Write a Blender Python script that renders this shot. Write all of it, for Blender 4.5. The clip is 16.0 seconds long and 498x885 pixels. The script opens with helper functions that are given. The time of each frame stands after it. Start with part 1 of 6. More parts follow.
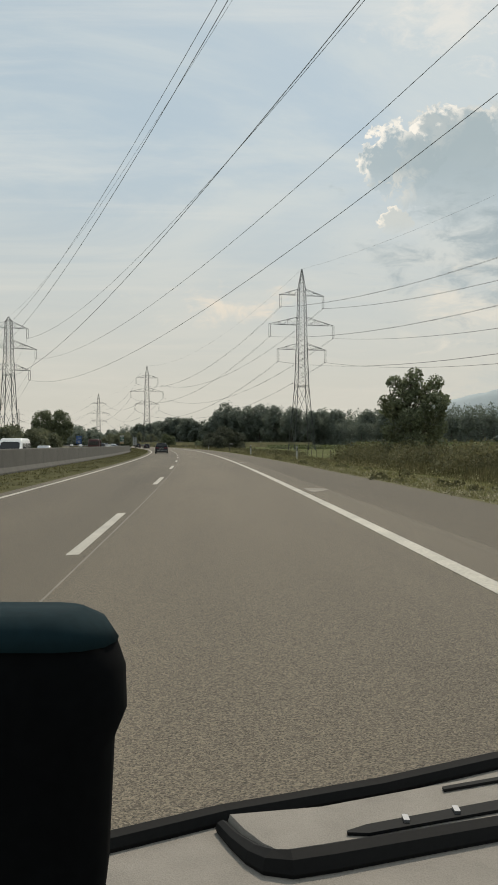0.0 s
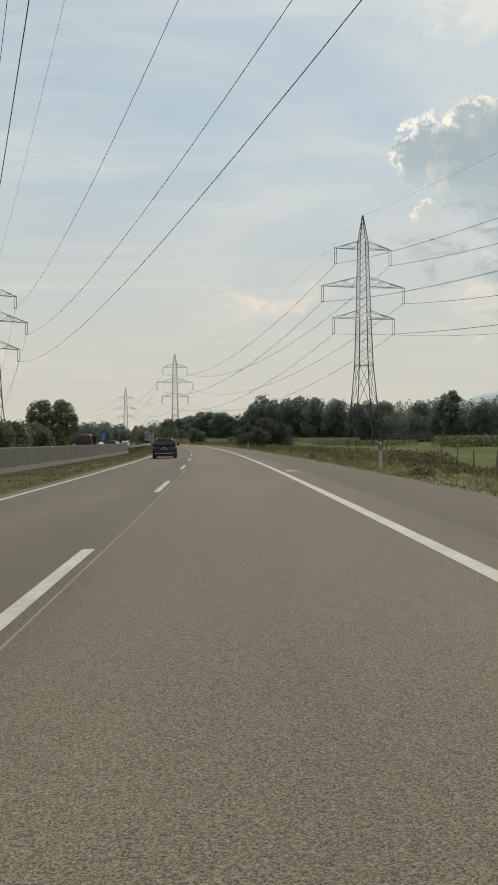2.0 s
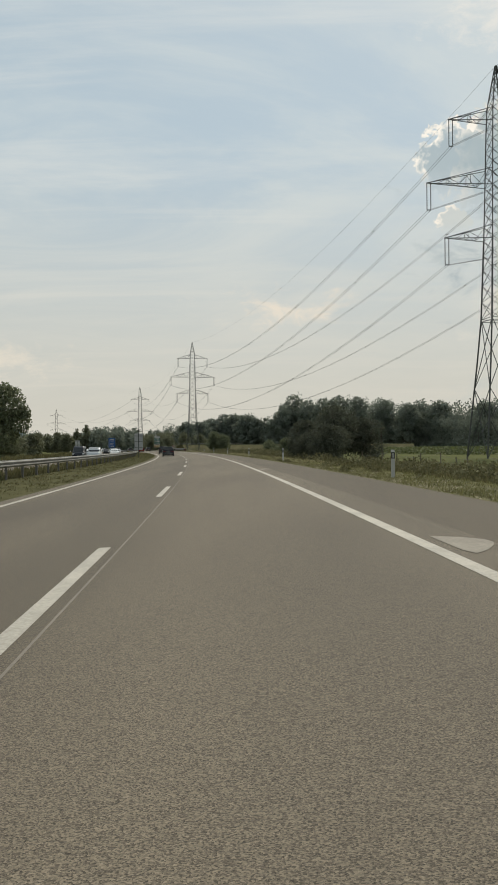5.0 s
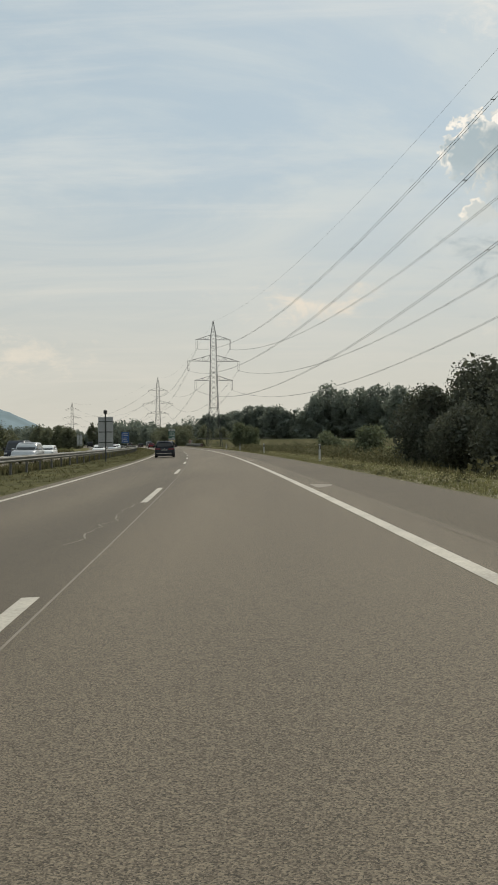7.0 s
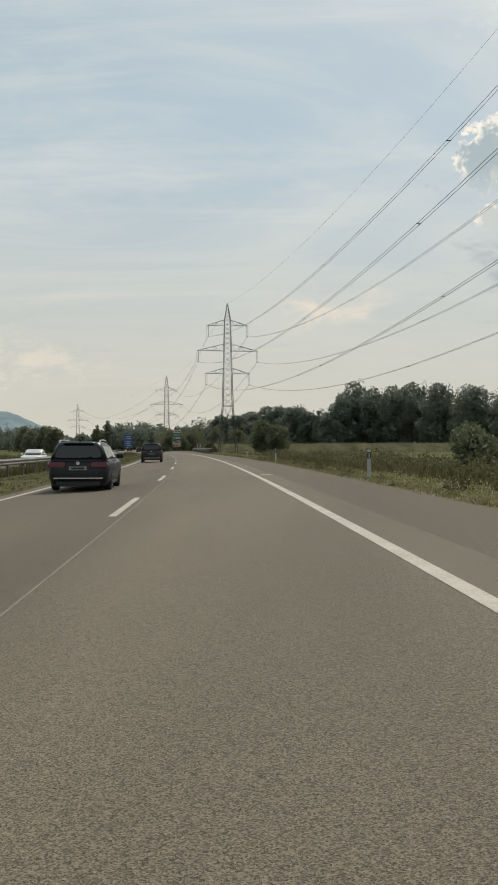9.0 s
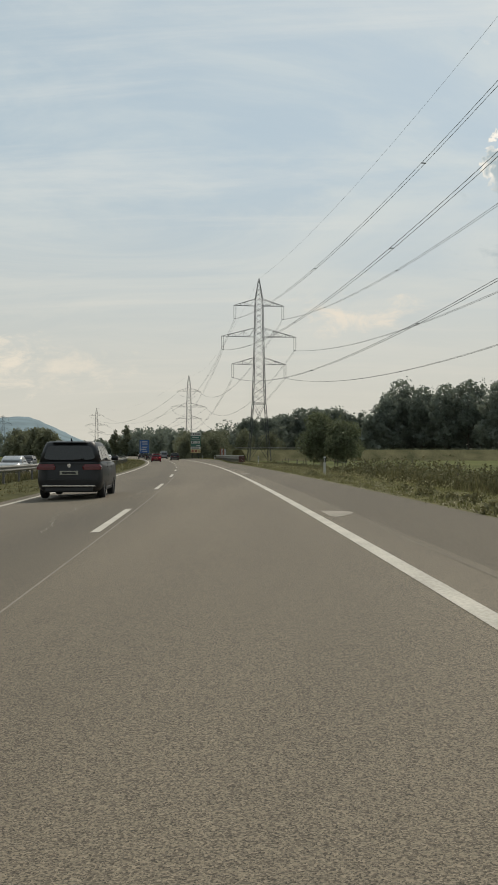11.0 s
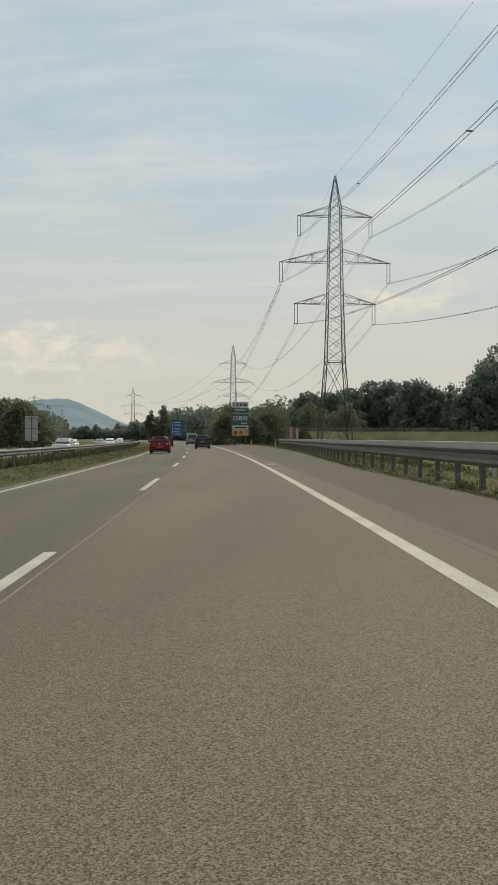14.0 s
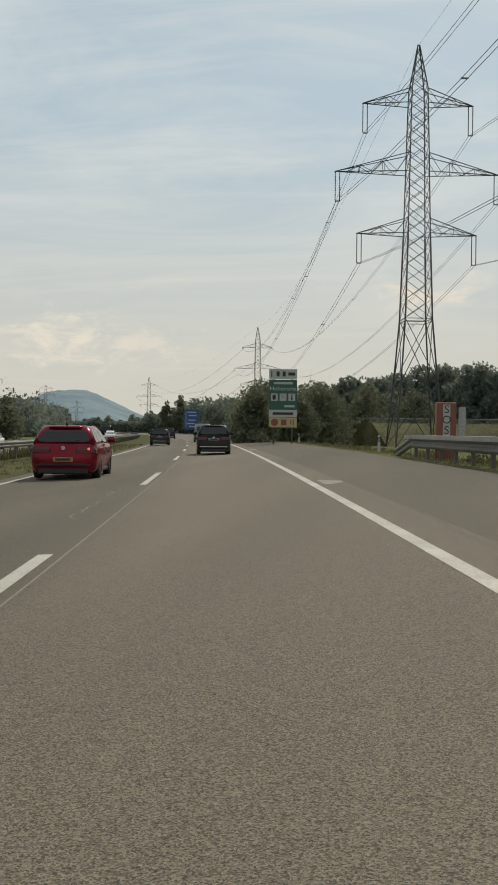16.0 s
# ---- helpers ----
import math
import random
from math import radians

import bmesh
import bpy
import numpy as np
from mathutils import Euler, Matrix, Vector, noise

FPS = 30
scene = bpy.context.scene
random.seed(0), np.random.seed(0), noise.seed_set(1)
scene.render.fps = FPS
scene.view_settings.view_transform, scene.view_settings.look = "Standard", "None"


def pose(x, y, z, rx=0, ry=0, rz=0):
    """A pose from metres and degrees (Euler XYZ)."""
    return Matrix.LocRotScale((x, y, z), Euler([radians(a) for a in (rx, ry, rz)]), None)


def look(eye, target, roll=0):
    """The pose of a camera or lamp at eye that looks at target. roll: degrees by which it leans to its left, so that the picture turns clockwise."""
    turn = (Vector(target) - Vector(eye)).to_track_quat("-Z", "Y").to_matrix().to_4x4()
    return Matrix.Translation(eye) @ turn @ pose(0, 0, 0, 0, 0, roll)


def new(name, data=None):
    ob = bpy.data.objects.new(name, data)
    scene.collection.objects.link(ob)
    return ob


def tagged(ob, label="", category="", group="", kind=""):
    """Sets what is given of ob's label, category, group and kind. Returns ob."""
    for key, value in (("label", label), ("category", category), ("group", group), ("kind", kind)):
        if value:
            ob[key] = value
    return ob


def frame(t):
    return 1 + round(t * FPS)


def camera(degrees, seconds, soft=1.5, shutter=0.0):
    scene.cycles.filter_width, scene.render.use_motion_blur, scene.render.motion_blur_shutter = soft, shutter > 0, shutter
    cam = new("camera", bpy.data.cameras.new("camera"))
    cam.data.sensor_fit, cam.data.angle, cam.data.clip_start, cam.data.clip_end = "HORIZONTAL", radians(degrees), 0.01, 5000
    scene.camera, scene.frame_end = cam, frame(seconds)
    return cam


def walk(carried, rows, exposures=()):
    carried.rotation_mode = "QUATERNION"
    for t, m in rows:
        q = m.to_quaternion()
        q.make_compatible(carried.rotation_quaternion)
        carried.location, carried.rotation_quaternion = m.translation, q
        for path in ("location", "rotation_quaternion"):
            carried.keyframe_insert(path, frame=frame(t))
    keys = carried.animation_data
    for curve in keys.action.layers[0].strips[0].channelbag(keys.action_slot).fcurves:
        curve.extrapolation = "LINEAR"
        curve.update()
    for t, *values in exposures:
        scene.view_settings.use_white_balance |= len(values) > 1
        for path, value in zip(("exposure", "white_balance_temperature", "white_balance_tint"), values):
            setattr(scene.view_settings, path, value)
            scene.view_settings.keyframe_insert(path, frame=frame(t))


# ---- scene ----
# ---------------------------------------------------------------- the road's line and the drive along it
# curvature of the carriageway (1e-4 per metre) at every 100 m from 50 m before the start
BEND = [3.56, 3.49, 3.62, 3.84, 4.72, 4.27, 4.06, 4.06, 4.06, 4.06]
STEP = 2.0
ARC = np.arange(-60.0, 1600.0, STEP)
_curve = np.interp(ARC, -50 + 100.0 * np.arange(len(BEND)), BEND) * 1e-4
_turn = np.concatenate([[0.0], np.cumsum((_curve[1:] + _curve[:-1]) / 2 * STEP)])
_zero = int(60 / STEP)
_turn -= _turn[_zero]
_px = -np.concatenate([[0.0], np.cumsum((np.sin(_turn[1:]) + np.sin(_turn[:-1])) / 2 * STEP)])
_py = np.concatenate([[0.0], np.cumsum((np.cos(_turn[1:]) + np.cos(_turn[:-1])) / 2 * STEP)])
_px -= _px[_zero]
_py -= _py[_zero]
BANK = 0.035  # cross fall of the carriageway, down to the left


def heading(s):
    return float(np.interp(s, ARC, _turn))


def place(s, off, z=0.0):
    """World point at s metres along the carriageway, off metres to its right."""
    th = heading(s)
    return Vector((float(np.interp(s, ARC, _px)) + off * math.cos(th), float(np.interp(s, ARC, _py)) + off * math.sin(th), z))


def places(s, off):
    th = np.interp(s, ARC, _turn)
    return np.interp(s, ARC, _px) + off * np.cos(th), np.interp(s, ARC, _py) + off * np.sin(th)


def bank(off):
    return BANK * off


EYE = 1.17
cam = camera(29.9, 16.0, soft=1.7)
ROWS = [
    (0.0, -0.17, 0.00, -2.52, 0.12, -0.03), (0.5, -0.20, 15.25, -1.90, 0.18, 0.27), (1.0, -0.29, 30.48, -1.77, -0.08, 0.25),
    (1.5, -0.47, 45.70, -1.54, -0.21, 0.38), (2.0, -0.79, 60.89, -0.42, -0.11, 0.46), (2.5, -1.19, 76.05, -0.41, -0.21, 0.59),
    (3.0, -1.68, 91.20, -0.26, 0.05, 0.66), (3.5, -2.26, 106.32, -0.20, 0.14, 0.53), (4.0, -2.92, 121.42, 0.49, 0.32, 0.48),
    (6.5, -6.94, 195.68, 1.62, 0.14, 0.32), (7.0, -7.98, 210.24, 2.49, 0.02, 0.48), (7.5, -8.99, 224.72, 2.66, 0.07, 0.52),
    (8.0, -10.08, 239.10, 2.71, 0.10, 0.60), (8.5, -11.36, 253.40, 3.03, 0.19, 0.41), (11.0, -18.81, 324.18, 4.89, 0.74, 0.03),
    (11.5, -20.55, 338.19, 5.83, 0.75, 0.11), (12.0, -22.41, 352.14, 5.93, 0.62, 0.13), (12.5, -24.36, 366.05, 6.18, 0.69, -0.10),
    (13.0, -26.37, 379.93, 6.54, 0.34, 0.15), (13.5, -28.45, 393.79, 6.93, -0.06, 0.25), (14.0, -30.66, 407.60, 7.69, -0.26, -0.05),
    (14.5, -32.94, 421.38, 8.13, -0.32, 0.06), (15.0, -35.34, 435.13, 8.10, -0.46, -0.35), (15.5, -37.81, 448.84, 8.23, -0.64, -0.34),
    (16.0, -40.36, 462.51, 8.98, -0.66, -0.52),
]
walk(cam, [(t, pose(x, y, EYE, 90 + pitch, roll, yaw)) for t, x, y, yaw, pitch, roll in ROWS], exposures=[(0.0, 0.0), (16.0, 0.0)])
# ---------------------------------------------------------------- sky and sun
SUN_UP, SUN_AZ = 50.0, 20.0  # degrees: height, and bearing to the right of +Y
world = bpy.data.worlds.new("sky")
scene.world = world
world.use_nodes = True
wn = world.node_tree
wn.nodes.clear()


def wmath(op, a, b=None, clamp=False):
    n = wn.nodes.new("ShaderNodeMath")
    n.operation, n.use_clamp = op, clamp
    for i, v in enumerate((a, b)):
        if v is None:
            continue
        if isinstance(v, (int, float)):
            n.inputs[i].default_value = v
        else:
            wn.links.new(v, n.inputs[i])
    return n.outputs[0]


def wmix(fac, a, b):
    n = wn.nodes.new("ShaderNodeMix")
    n.data_type = "RGBA"
    for i, v in ((0, fac), (6, a), (7, b)):
        if isinstance(v, (int, float)):
            n.inputs[i].default_value = v
        elif isinstance(v, tuple):
            n.inputs[i].default_value = v
        else:
            wn.links.new(v, n.inputs[i])
    return n.outputs[2]


def wramp(value, lo, hi):
    n = wn.nodes.new("ShaderNodeMapRange")
    n.interpolation_type = "SMOOTHSTEP"
    wn.links.new(value, n.inputs[0])
    n.inputs[1].default_value, n.inputs[2].default_value = lo, hi
    return n.outputs[0]


def wnoise(vector, scale, detail=6.0, rough=0.55, warp=0.0):
    n = wn.nodes.new("ShaderNodeTexNoise")
    n.inputs["Scale"].default_value, n.inputs["Detail"].default_value = scale, detail
    n.inputs["Roughness"].default_value, n.inputs["Distortion"].default_value = rough, warp
    wn.links.new(vector, n.inputs["Vector"])
    return n.outputs[0]


def wmap(vector, scale=(1, 1, 1), rot=(0, 0, 0), loc=(0, 0, 0)):
    n = wn.nodes.new("ShaderNodeMapping")
    wn.links.new(vector, n.inputs[0])
    n.inputs[1].default_value, n.inputs[2].default_value, n.inputs[3].default_value = loc, rot, scale
    return n.outputs[0]


sky = wn.nodes.new("ShaderNodeTexSky")
sky.sky_type, sky.sun_disc = "NISHITA", False
sky.sun_elevation, sky.sun_rotation = radians(SUN_UP), radians(SUN_AZ)
sky.air_density, sky.dust_density, sky.ozone_density = 1.0, 2.0, 1.0
coord = wn.nodes.new("ShaderNodeTexCoord").outputs["Generated"]
split = wn.nodes.new("ShaderNodeSeparateXYZ")
wn.links.new(coord, split.inputs[0])
dx, dy, dz = split.outputs
# the cloud deck: directions projected on a high level plane
up = wmath("MAXIMUM", dz, 0.02)
flat = wn.nodes.new("ShaderNodeCombineXYZ")
wn.links.new(wmath("DIVIDE", dx, wmath("ADD", up, 0.10)), flat.inputs[0])
wn.links.new(wmath("DIVIDE", dy, wmath("ADD", up, 0.10)), flat.inputs[1])
deck = flat.outputs[0]
veil = wramp(wnoise(wmap(deck, (0.9, 1.15, 1), (0, 0, 0.45)), 0.85, 9, 0.62, 1.1), 0.36, 0.66)
streak = wramp(wnoise(wmap(deck, (0.30, 1.9, 1), (0, 0, 0.10), (3, 1, 0)), 1.1, 8, 0.62, 0.5), 0.50, 0.74)
hazy = wramp(dz, 0.34, -0.02)
blue = wn.nodes.new("ShaderNodeMix")
blue.data_type, blue.blend_type = "RGBA", "MULTIPLY"
blue.inputs[0].default_value = 1.0
wn.links.new(sky.outputs[0], blue.inputs[6])
blue.inputs[7].default_value = (0.085, 0.085, 0.085, 1)
c = wmix(0.75, blue.outputs[2], (0.48, 0.59, 0.635, 1))
c = wmix(wmath("MULTIPLY", veil, 0.75), c, (0.65, 0.70, 0.69, 1))
c = wmix(wmath("MULTIPLY", streak, 0.62), c, (0.74, 0.755, 0.72, 1))
c = wmix(wmath("MULTIPLY", hazy, 0.85), c, (0.65, 0.608, 0.51, 1))


def heap(bearing, height, wide, tall):
    """Sideways and upward distance from one direction of the sky, in units of the cloud's size, and what lies ahead of it."""
    b = radians(bearing)
    across = wmath("DIVIDE", wmath("SUBTRACT", wmath("MULTIPLY", dx, math.cos(b)), wmath("MULTIPLY", dy, math.sin(b))), wide)
    above = wmath("DIVIDE", wmath("SUBTRACT", dz, math.sin(radians(height))), tall)
    ahead = wramp(wmath("ADD", wmath("MULTIPLY", dx, math.sin(b)), wmath("MULTIPLY", dy, math.cos(b))), 0.0, 0.2)
    r = wmath("SQRT", wmath("ADD", wmath("MULTIPLY", across, across), wmath("MULTIPLY", above, above)))
    return across, above, ahead, r


def cumulus(c, bearing, height, wide, tall, lit, shade, seed):
    """A heaped cloud with a crisp billowing edge, bright along the rim towards the sun and blue-grey inside."""
    across, above, ahead, r = heap(bearing, height, wide, tall)
    fine = 0.126 / wide
    n1 = wnoise(wmap(coord, loc=(seed, seed * 2, 0)), 15 * fine ** 0.9, 3, 0.5, 0.4)
    n2 = wnoise(wmap(coord, loc=(seed + 3, seed, 1)), 62 * fine ** 0.6, 6, 0.62, 0.5)
    n3 = wnoise(wmap(coord, loc=(seed + 1, seed, 5)), 24 * fine ** 0.8, 5, 0.6, 0.8)
    edge = wmath("ADD", r, wmath("ADD", wmath("MULTIPLY", wmath("SUBTRACT", n1, 0.5), 1.05), wmath("MULTIPLY", wmath("SUBTRACT", n2, 0.5), 0.75)))
    body = wmath("MULTIPLY", wmath("MULTIPLY", wramp(edge, 1.0, 0.90), ahead), wramp(wmath("ADD", above, wmath("MULTIPLY", n3, 0.7)), -0.75, 0.35))
    side = wramp(wmath("SUBTRACT", wmath("MULTIPLY", above, 0.75), wmath("MULTIPLY", across, 0.85)), 0.0, 0.7)
    rim = wmath("MULTIPLY", wramp(wmath("ADD", edge, wmath("MULTIPLY", wmath("SUBTRACT", n3, 0.5), 1.2)), 0.60, 0.95), side)
    c = wmix(wmath("MULTIPLY", body, 0.80), c, shade)
    return wmix(wmath("MULTIPLY", wmath("MULTIPLY", rim, body), 0.95), c, lit)


def puff(c, bearing, height, wide, tall, colour, seed, amount):
    """A soft ragged patch of low cloud."""
    across, above, ahead, r = heap(bearing, height, wide, tall)
    n1 = wnoise(wmap(coord, (1, 1, 2.2), loc=(seed, seed * 2, 0)), 20, 8, 0.66, 0.5)
    body = wmath("MULTIPLY", wramp(wmath("ADD", r, wmath("MULTIPLY", wmath("SUBTRACT", n1, 0.5), 5.5)), 1.0, -0.6), ahead)
    return wmix(wmath("MULTIPLY", body, amount), c, colour)


c = puff(c, 15.5, 24.5, 0.085, 0.05, (0.86, 0.82, 0.74, 1), 3.0, 0.6)
c = puff(c, 1.0, 8.4, 0.085, 0.018, (0.86, 0.76, 0.62, 1), 6.0, 0.75)
c = puff(c, 15.0, 8.3, 0.060, 0.035, (0.84, 0.77, 0.65, 1), 7.0, 0.6)
c = puff(c, 16.0, 3.5, 0.090, 0.022, (0.52, 0.56, 0.54, 1), 9.0, 0.5)
c = puff(c, 18.0, 11.5, 0.130, 0.075, (0.39, 0.455, 0.475, 1), 4.0, 0.95)
c = puff(c, -15.5, 5.2, 0.055, 0.022, (0.82, 0.74, 0.61, 1), 11.0, 0.6)
c = puff(c, -20.5, 5.4, 0.085, 0.030, (0.86, 0.77, 0.63, 1), 8.0, 0.75)
SHADE = (0.40, 0.475, 0.495, 1)
c = cumulus(c, 17.4, 16.0, 0.118, 0.062, (0.86, 0.82, 0.73, 1), SHADE, 2.0)
c = cumulus(c, 14.6, 17.6, 0.052, 0.034, (1.0, 0.94, 0.83, 1), SHADE, 7.0)
c = cumulus(c, 11.6, 16.6, 0.040, 0.036, (1.0, 0.94, 0.83, 1), SHADE, 12.0)
c = cumulus(c, 11.4, 13.3, 0.018, 0.015, (0.96, 0.89, 0.77, 1), (0.62, 0.64, 0.60, 1), 5.0)
back = wn.nodes.new("ShaderNodeBackground")
wn.links.new(c, back.inputs[0])
back.inputs[1].default_value = 1.0
out = wn.nodes.new("ShaderNodeOutputWorld")
wn.links.new(back.outputs[0], out.inputs[0])

sun = new("sun", bpy.data.lights.new("sun", "SUN"))
sun.data.energy, sun.data.angle, sun.data.color = 2.6, radians(3.0), (1.0, 0.91, 0.76)
_a, _e = radians(SUN_AZ), radians(SUN_UP)
sun.matrix_world = look((0, 0, 80), Vector((0, 0, 80)) - Vector((math.sin(_a) * math.cos(_e), math.cos(_a) * math.cos(_e), math.sin(_e))))
# ---------------------------------------------------------------- materials
def material(name, colour, rough=0.7, metal=0.0, vary=0.25, scale=3.0, fine=40.0, bump=0.0, tint=None, translucent=0.0, island=0.0, stretch=(1, 1, 1), spec=0.5, where="Object", across=False, grain=0.0, long=1.0):
    """A painted, mineral or plant surface: base colour broken up at two scales, with optional relief."""
    m = bpy.data.materials.new(name)
    m.use_nodes = True
    nt = m.node_tree
    b = nt.nodes["Principled BSDF"]
    tc = nt.nodes.new("ShaderNodeTexCoord").outputs[where]
    mp = nt.nodes.new("ShaderNodeMapping")
    nt.links.new(tc, mp.inputs[0])
    mp.inputs[3].default_value = stretch
    big, small = nt.nodes.new("ShaderNodeTexNoise"), nt.nodes.new("ShaderNodeTexNoise")
    for n, sc, det in ((big, scale, 4), (small, fine, 3)):
        n.inputs["Scale"].default_value, n.inputs["Detail"].default_value = sc, det
        nt.links.new(mp.outputs[0], n.inputs["Vector"])
    if long != 1.0:  # the coarse patches drawn out along the road
        mq = nt.nodes.new("ShaderNodeMapping")
        nt.links.new(tc, mq.inputs[0])
        mq.inputs[3].default_value = (1, 1 / long, 1)
        nt.links.new(mq.outputs[0], big.inputs["Vector"])
    add = nt.nodes.new("ShaderNodeMath")
    add.operation = "ADD"
    nt.links.new(big.outputs[0], add.inputs[0])
    nt.links.new(small.outputs[0], add.inputs[1])
    rng = nt.nodes.new("ShaderNodeMapRange")
    nt.links.new(add.outputs[0], rng.inputs[0])
    rng.inputs[1].default_value, rng.inputs[2].default_value = 0.65, 1.35
    mix = nt.nodes.new("ShaderNodeMix")
    mix.data_type = "RGBA"
    nt.links.new(rng.outputs[0], mix.inputs[0])
    lo = tuple(v * (1 - vary) for v in colour) + (1,)
    hi = tuple(min(1, v * (1 + vary)) for v in (tint or colour)) + (1,)
    mix.inputs[6].default_value, mix.inputs[7].default_value = lo, hi
    colour_out = mix.outputs[2]
    if across:  # lane wear: darker wheel tracks and joint; the pale mid-lane band paints in glare
        at = nt.nodes.new("ShaderNodeAttribute")
        at.attribute_name = "across"
        nz = nt.nodes.new("ShaderNodeTexNoise")
        nz.inputs["Scale"].default_value, nz.inputs["Detail"].default_value = 0.12, 5
        nt.links.new(tc, nz.inputs["Vector"])
        wob = nt.nodes.new("ShaderNodeMath")
        wob.operation = "MULTIPLY_ADD"
        nt.links.new(nz.outputs[0], wob.inputs[0])
        wob.inputs[1].default_value = 0.3
        nt.links.new(at.outputs["Fac"], wob.inputs[2])
        ramp = nt.nodes.new("ShaderNodeValToRGB")
        sc = nt.nodes.new("ShaderNodeMapRange")
        nt.links.new(wob.outputs[0], sc.inputs[0])
        sc.inputs[1].default_value, sc.inputs[2].default_value = -5.85, 3.6
        nt.links.new(sc.outputs[0], ramp.inputs[0])
        el = ramp.color_ramp.elements
        stops = ((0.0, 0.74), (0.06, 0.84), (0.17, 0.74), (0.29, 0.84), (0.40, 0.68), (0.465, 0.74), (0.495, 0.95), (0.57, 1.06), (0.66, 1.02), (0.77, 0.94), (0.88, 0.96), (1.0, 0.80))
        el[0].position, el[1].position = 0.0, 1.0
        for pos, _ in stops[1:-1]:
            el.new(pos)
        for e, (_, v) in zip(el, stops):
            e.color = (v, v, v, 1)
        mul = nt.nodes.new("ShaderNodeMix")
        mul.data_type, mul.blend_type = "RGBA", "MULTIPLY"
        mul.inputs[0].default_value = 0.85
        nt.links.new(colour_out, mul.inputs[6])
        nt.links.new(ramp.outputs[0], mul.inputs[7])
        colour_out = mul.outputs[2]
    if grain:  # pale and dark stones in the binder
        st = nt.nodes.new("ShaderNodeTexVoronoi")
        st.inputs["Scale"].default_value = 165.0
        nt.links.new(tc, st.inputs["Vector"])
        bw = nt.nodes.new("ShaderNodeSeparateColor")
        nt.links.new(st.outputs["Color"], bw.inputs[0])
        rs = nt.nodes.new("ShaderNodeMapRange")
        nt.links.new(bw.outputs[0], rs.inputs[0])
        rs.inputs[3].default_value, rs.inputs[4].default_value = 1 - grain, 1 + grain
        hs = nt.nodes.new("ShaderNodeHueSaturation")
        nt.links.new(rs.outputs[0], hs.inputs["Value"])
        nt.links.new(colour_out, hs.inputs["Color"])
        colour_out = hs.outputs[0]
    if island:
        geo = nt.nodes.new("ShaderNodeNewGeometry").outputs["Random Per Island"]
        hsv = nt.nodes.new("ShaderNodeHueSaturation")
        r2 = nt.nodes.new("ShaderNodeMapRange")
        nt.links.new(geo, r2.inputs[0])
        r2.inputs[3].default_value, r2.inputs[4].default_value = 1 - island, 1 + island
        nt.links.new(r2.outputs[0], hsv.inputs["Value"])
        nt.links.new(colour_out, hsv.inputs["Color"])
        colour_out = hsv.outputs[0]
    nt.links.new(colour_out, b.inputs["Base Color"])
    b.inputs["Roughness"].default_value, b.inputs["Metallic"].default_value = rough, metal
    b.inputs["Specular IOR Level"].default_value = spec
    if bump:
        bp = nt.nodes.new("ShaderNodeBump")
        bp.inputs["Strength"].default_value, bp.inputs["Distance"].default_value = bump, 0.02
        nt.links.new(small.outputs[0], bp.inputs["Height"])
        nt.links.new(bp.outputs[0], b.inputs["Normal"])
    if translucent:
        tr = nt.nodes.new("ShaderNodeBsdfTranslucent")
        thru = nt.nodes.new("ShaderNodeMix")
        thru.data_type, thru.blend_type = "RGBA", "MULTIPLY"
        thru.inputs[0].default_value = 1.0
        nt.links.new(colour_out, thru.inputs[6])
        thru.inputs[7].default_value = (2 * translucent, 2 * translucent, 1.8 * translucent, 1)
        nt.links.new(thru.outputs[2], tr.inputs[0])
        ms = nt.nodes.new("ShaderNodeAddShader")
        nt.links.new(b.outputs[0], ms.inputs[0])
        nt.links.new(tr.outputs[0], ms.inputs[1])
        nt.links.new(ms.outputs[0], nt.nodes["Material Output"].inputs[0])
    return m


M_ASPHALT = material("asphalt", (0.111, 0.091, 0.065), 0.85, vary=0.20, scale=0.4, fine=60.0, bump=0.3, tint=(0.134, 0.111, 0.079), across=True, spec=0.35, grain=0.72, long=9)
M_PATCH = material("asphalt_patch", (0.096, 0.079, 0.056), 0.88, vary=0.20, scale=0.4, fine=150.0, bump=0.3, spec=0.35, grain=0.62, long=9)
M_SCRUB = material("brownish_scrub", (0.082, 0.080, 0.040), 0.9, spec=0.1, vary=0.4, scale=0.25, fine=3, tint=(0.118, 0.110, 0.062), translucent=0.17, island=0.3)
M_JOINT = material("worn_joint", (0.116, 0.098, 0.070), 0.85, vary=0.35, scale=1.0, fine=20)
M_SEAM = material("bitumen_seam", (0.162, 0.140, 0.109), 0.7, vary=0.3, scale=2.0, fine=20)
M_LINE = material("road_paint", (0.40, 0.372, 0.315), 0.75, vary=0.28, scale=1.2, fine=30.0, bump=0.2)
M_MARK = material("worn_marking", (0.22, 0.195, 0.155), 0.8, vary=0.3, scale=1.5, fine=26, bump=0.3)
M_GRASS = material("verge_grass", (0.082, 0.082, 0.034), 1.0, spec=0.05, vary=0.40, scale=0.5, fine=6.0, bump=0.6, tint=(0.116, 0.108, 0.050))
M_MEDIAN = material("median_grass", (0.060, 0.062, 0.026), 1.0, spec=0.05, vary=0.40, scale=0.5, fine=6.0, bump=0.6, tint=(0.088, 0.082, 0.038))
M_FIELD = material("meadow", (0.070, 0.082, 0.028), 1.0, spec=0.05, vary=0.35, scale=0.035, fine=1.1, bump=0.4, tint=(0.104, 0.108, 0.042))
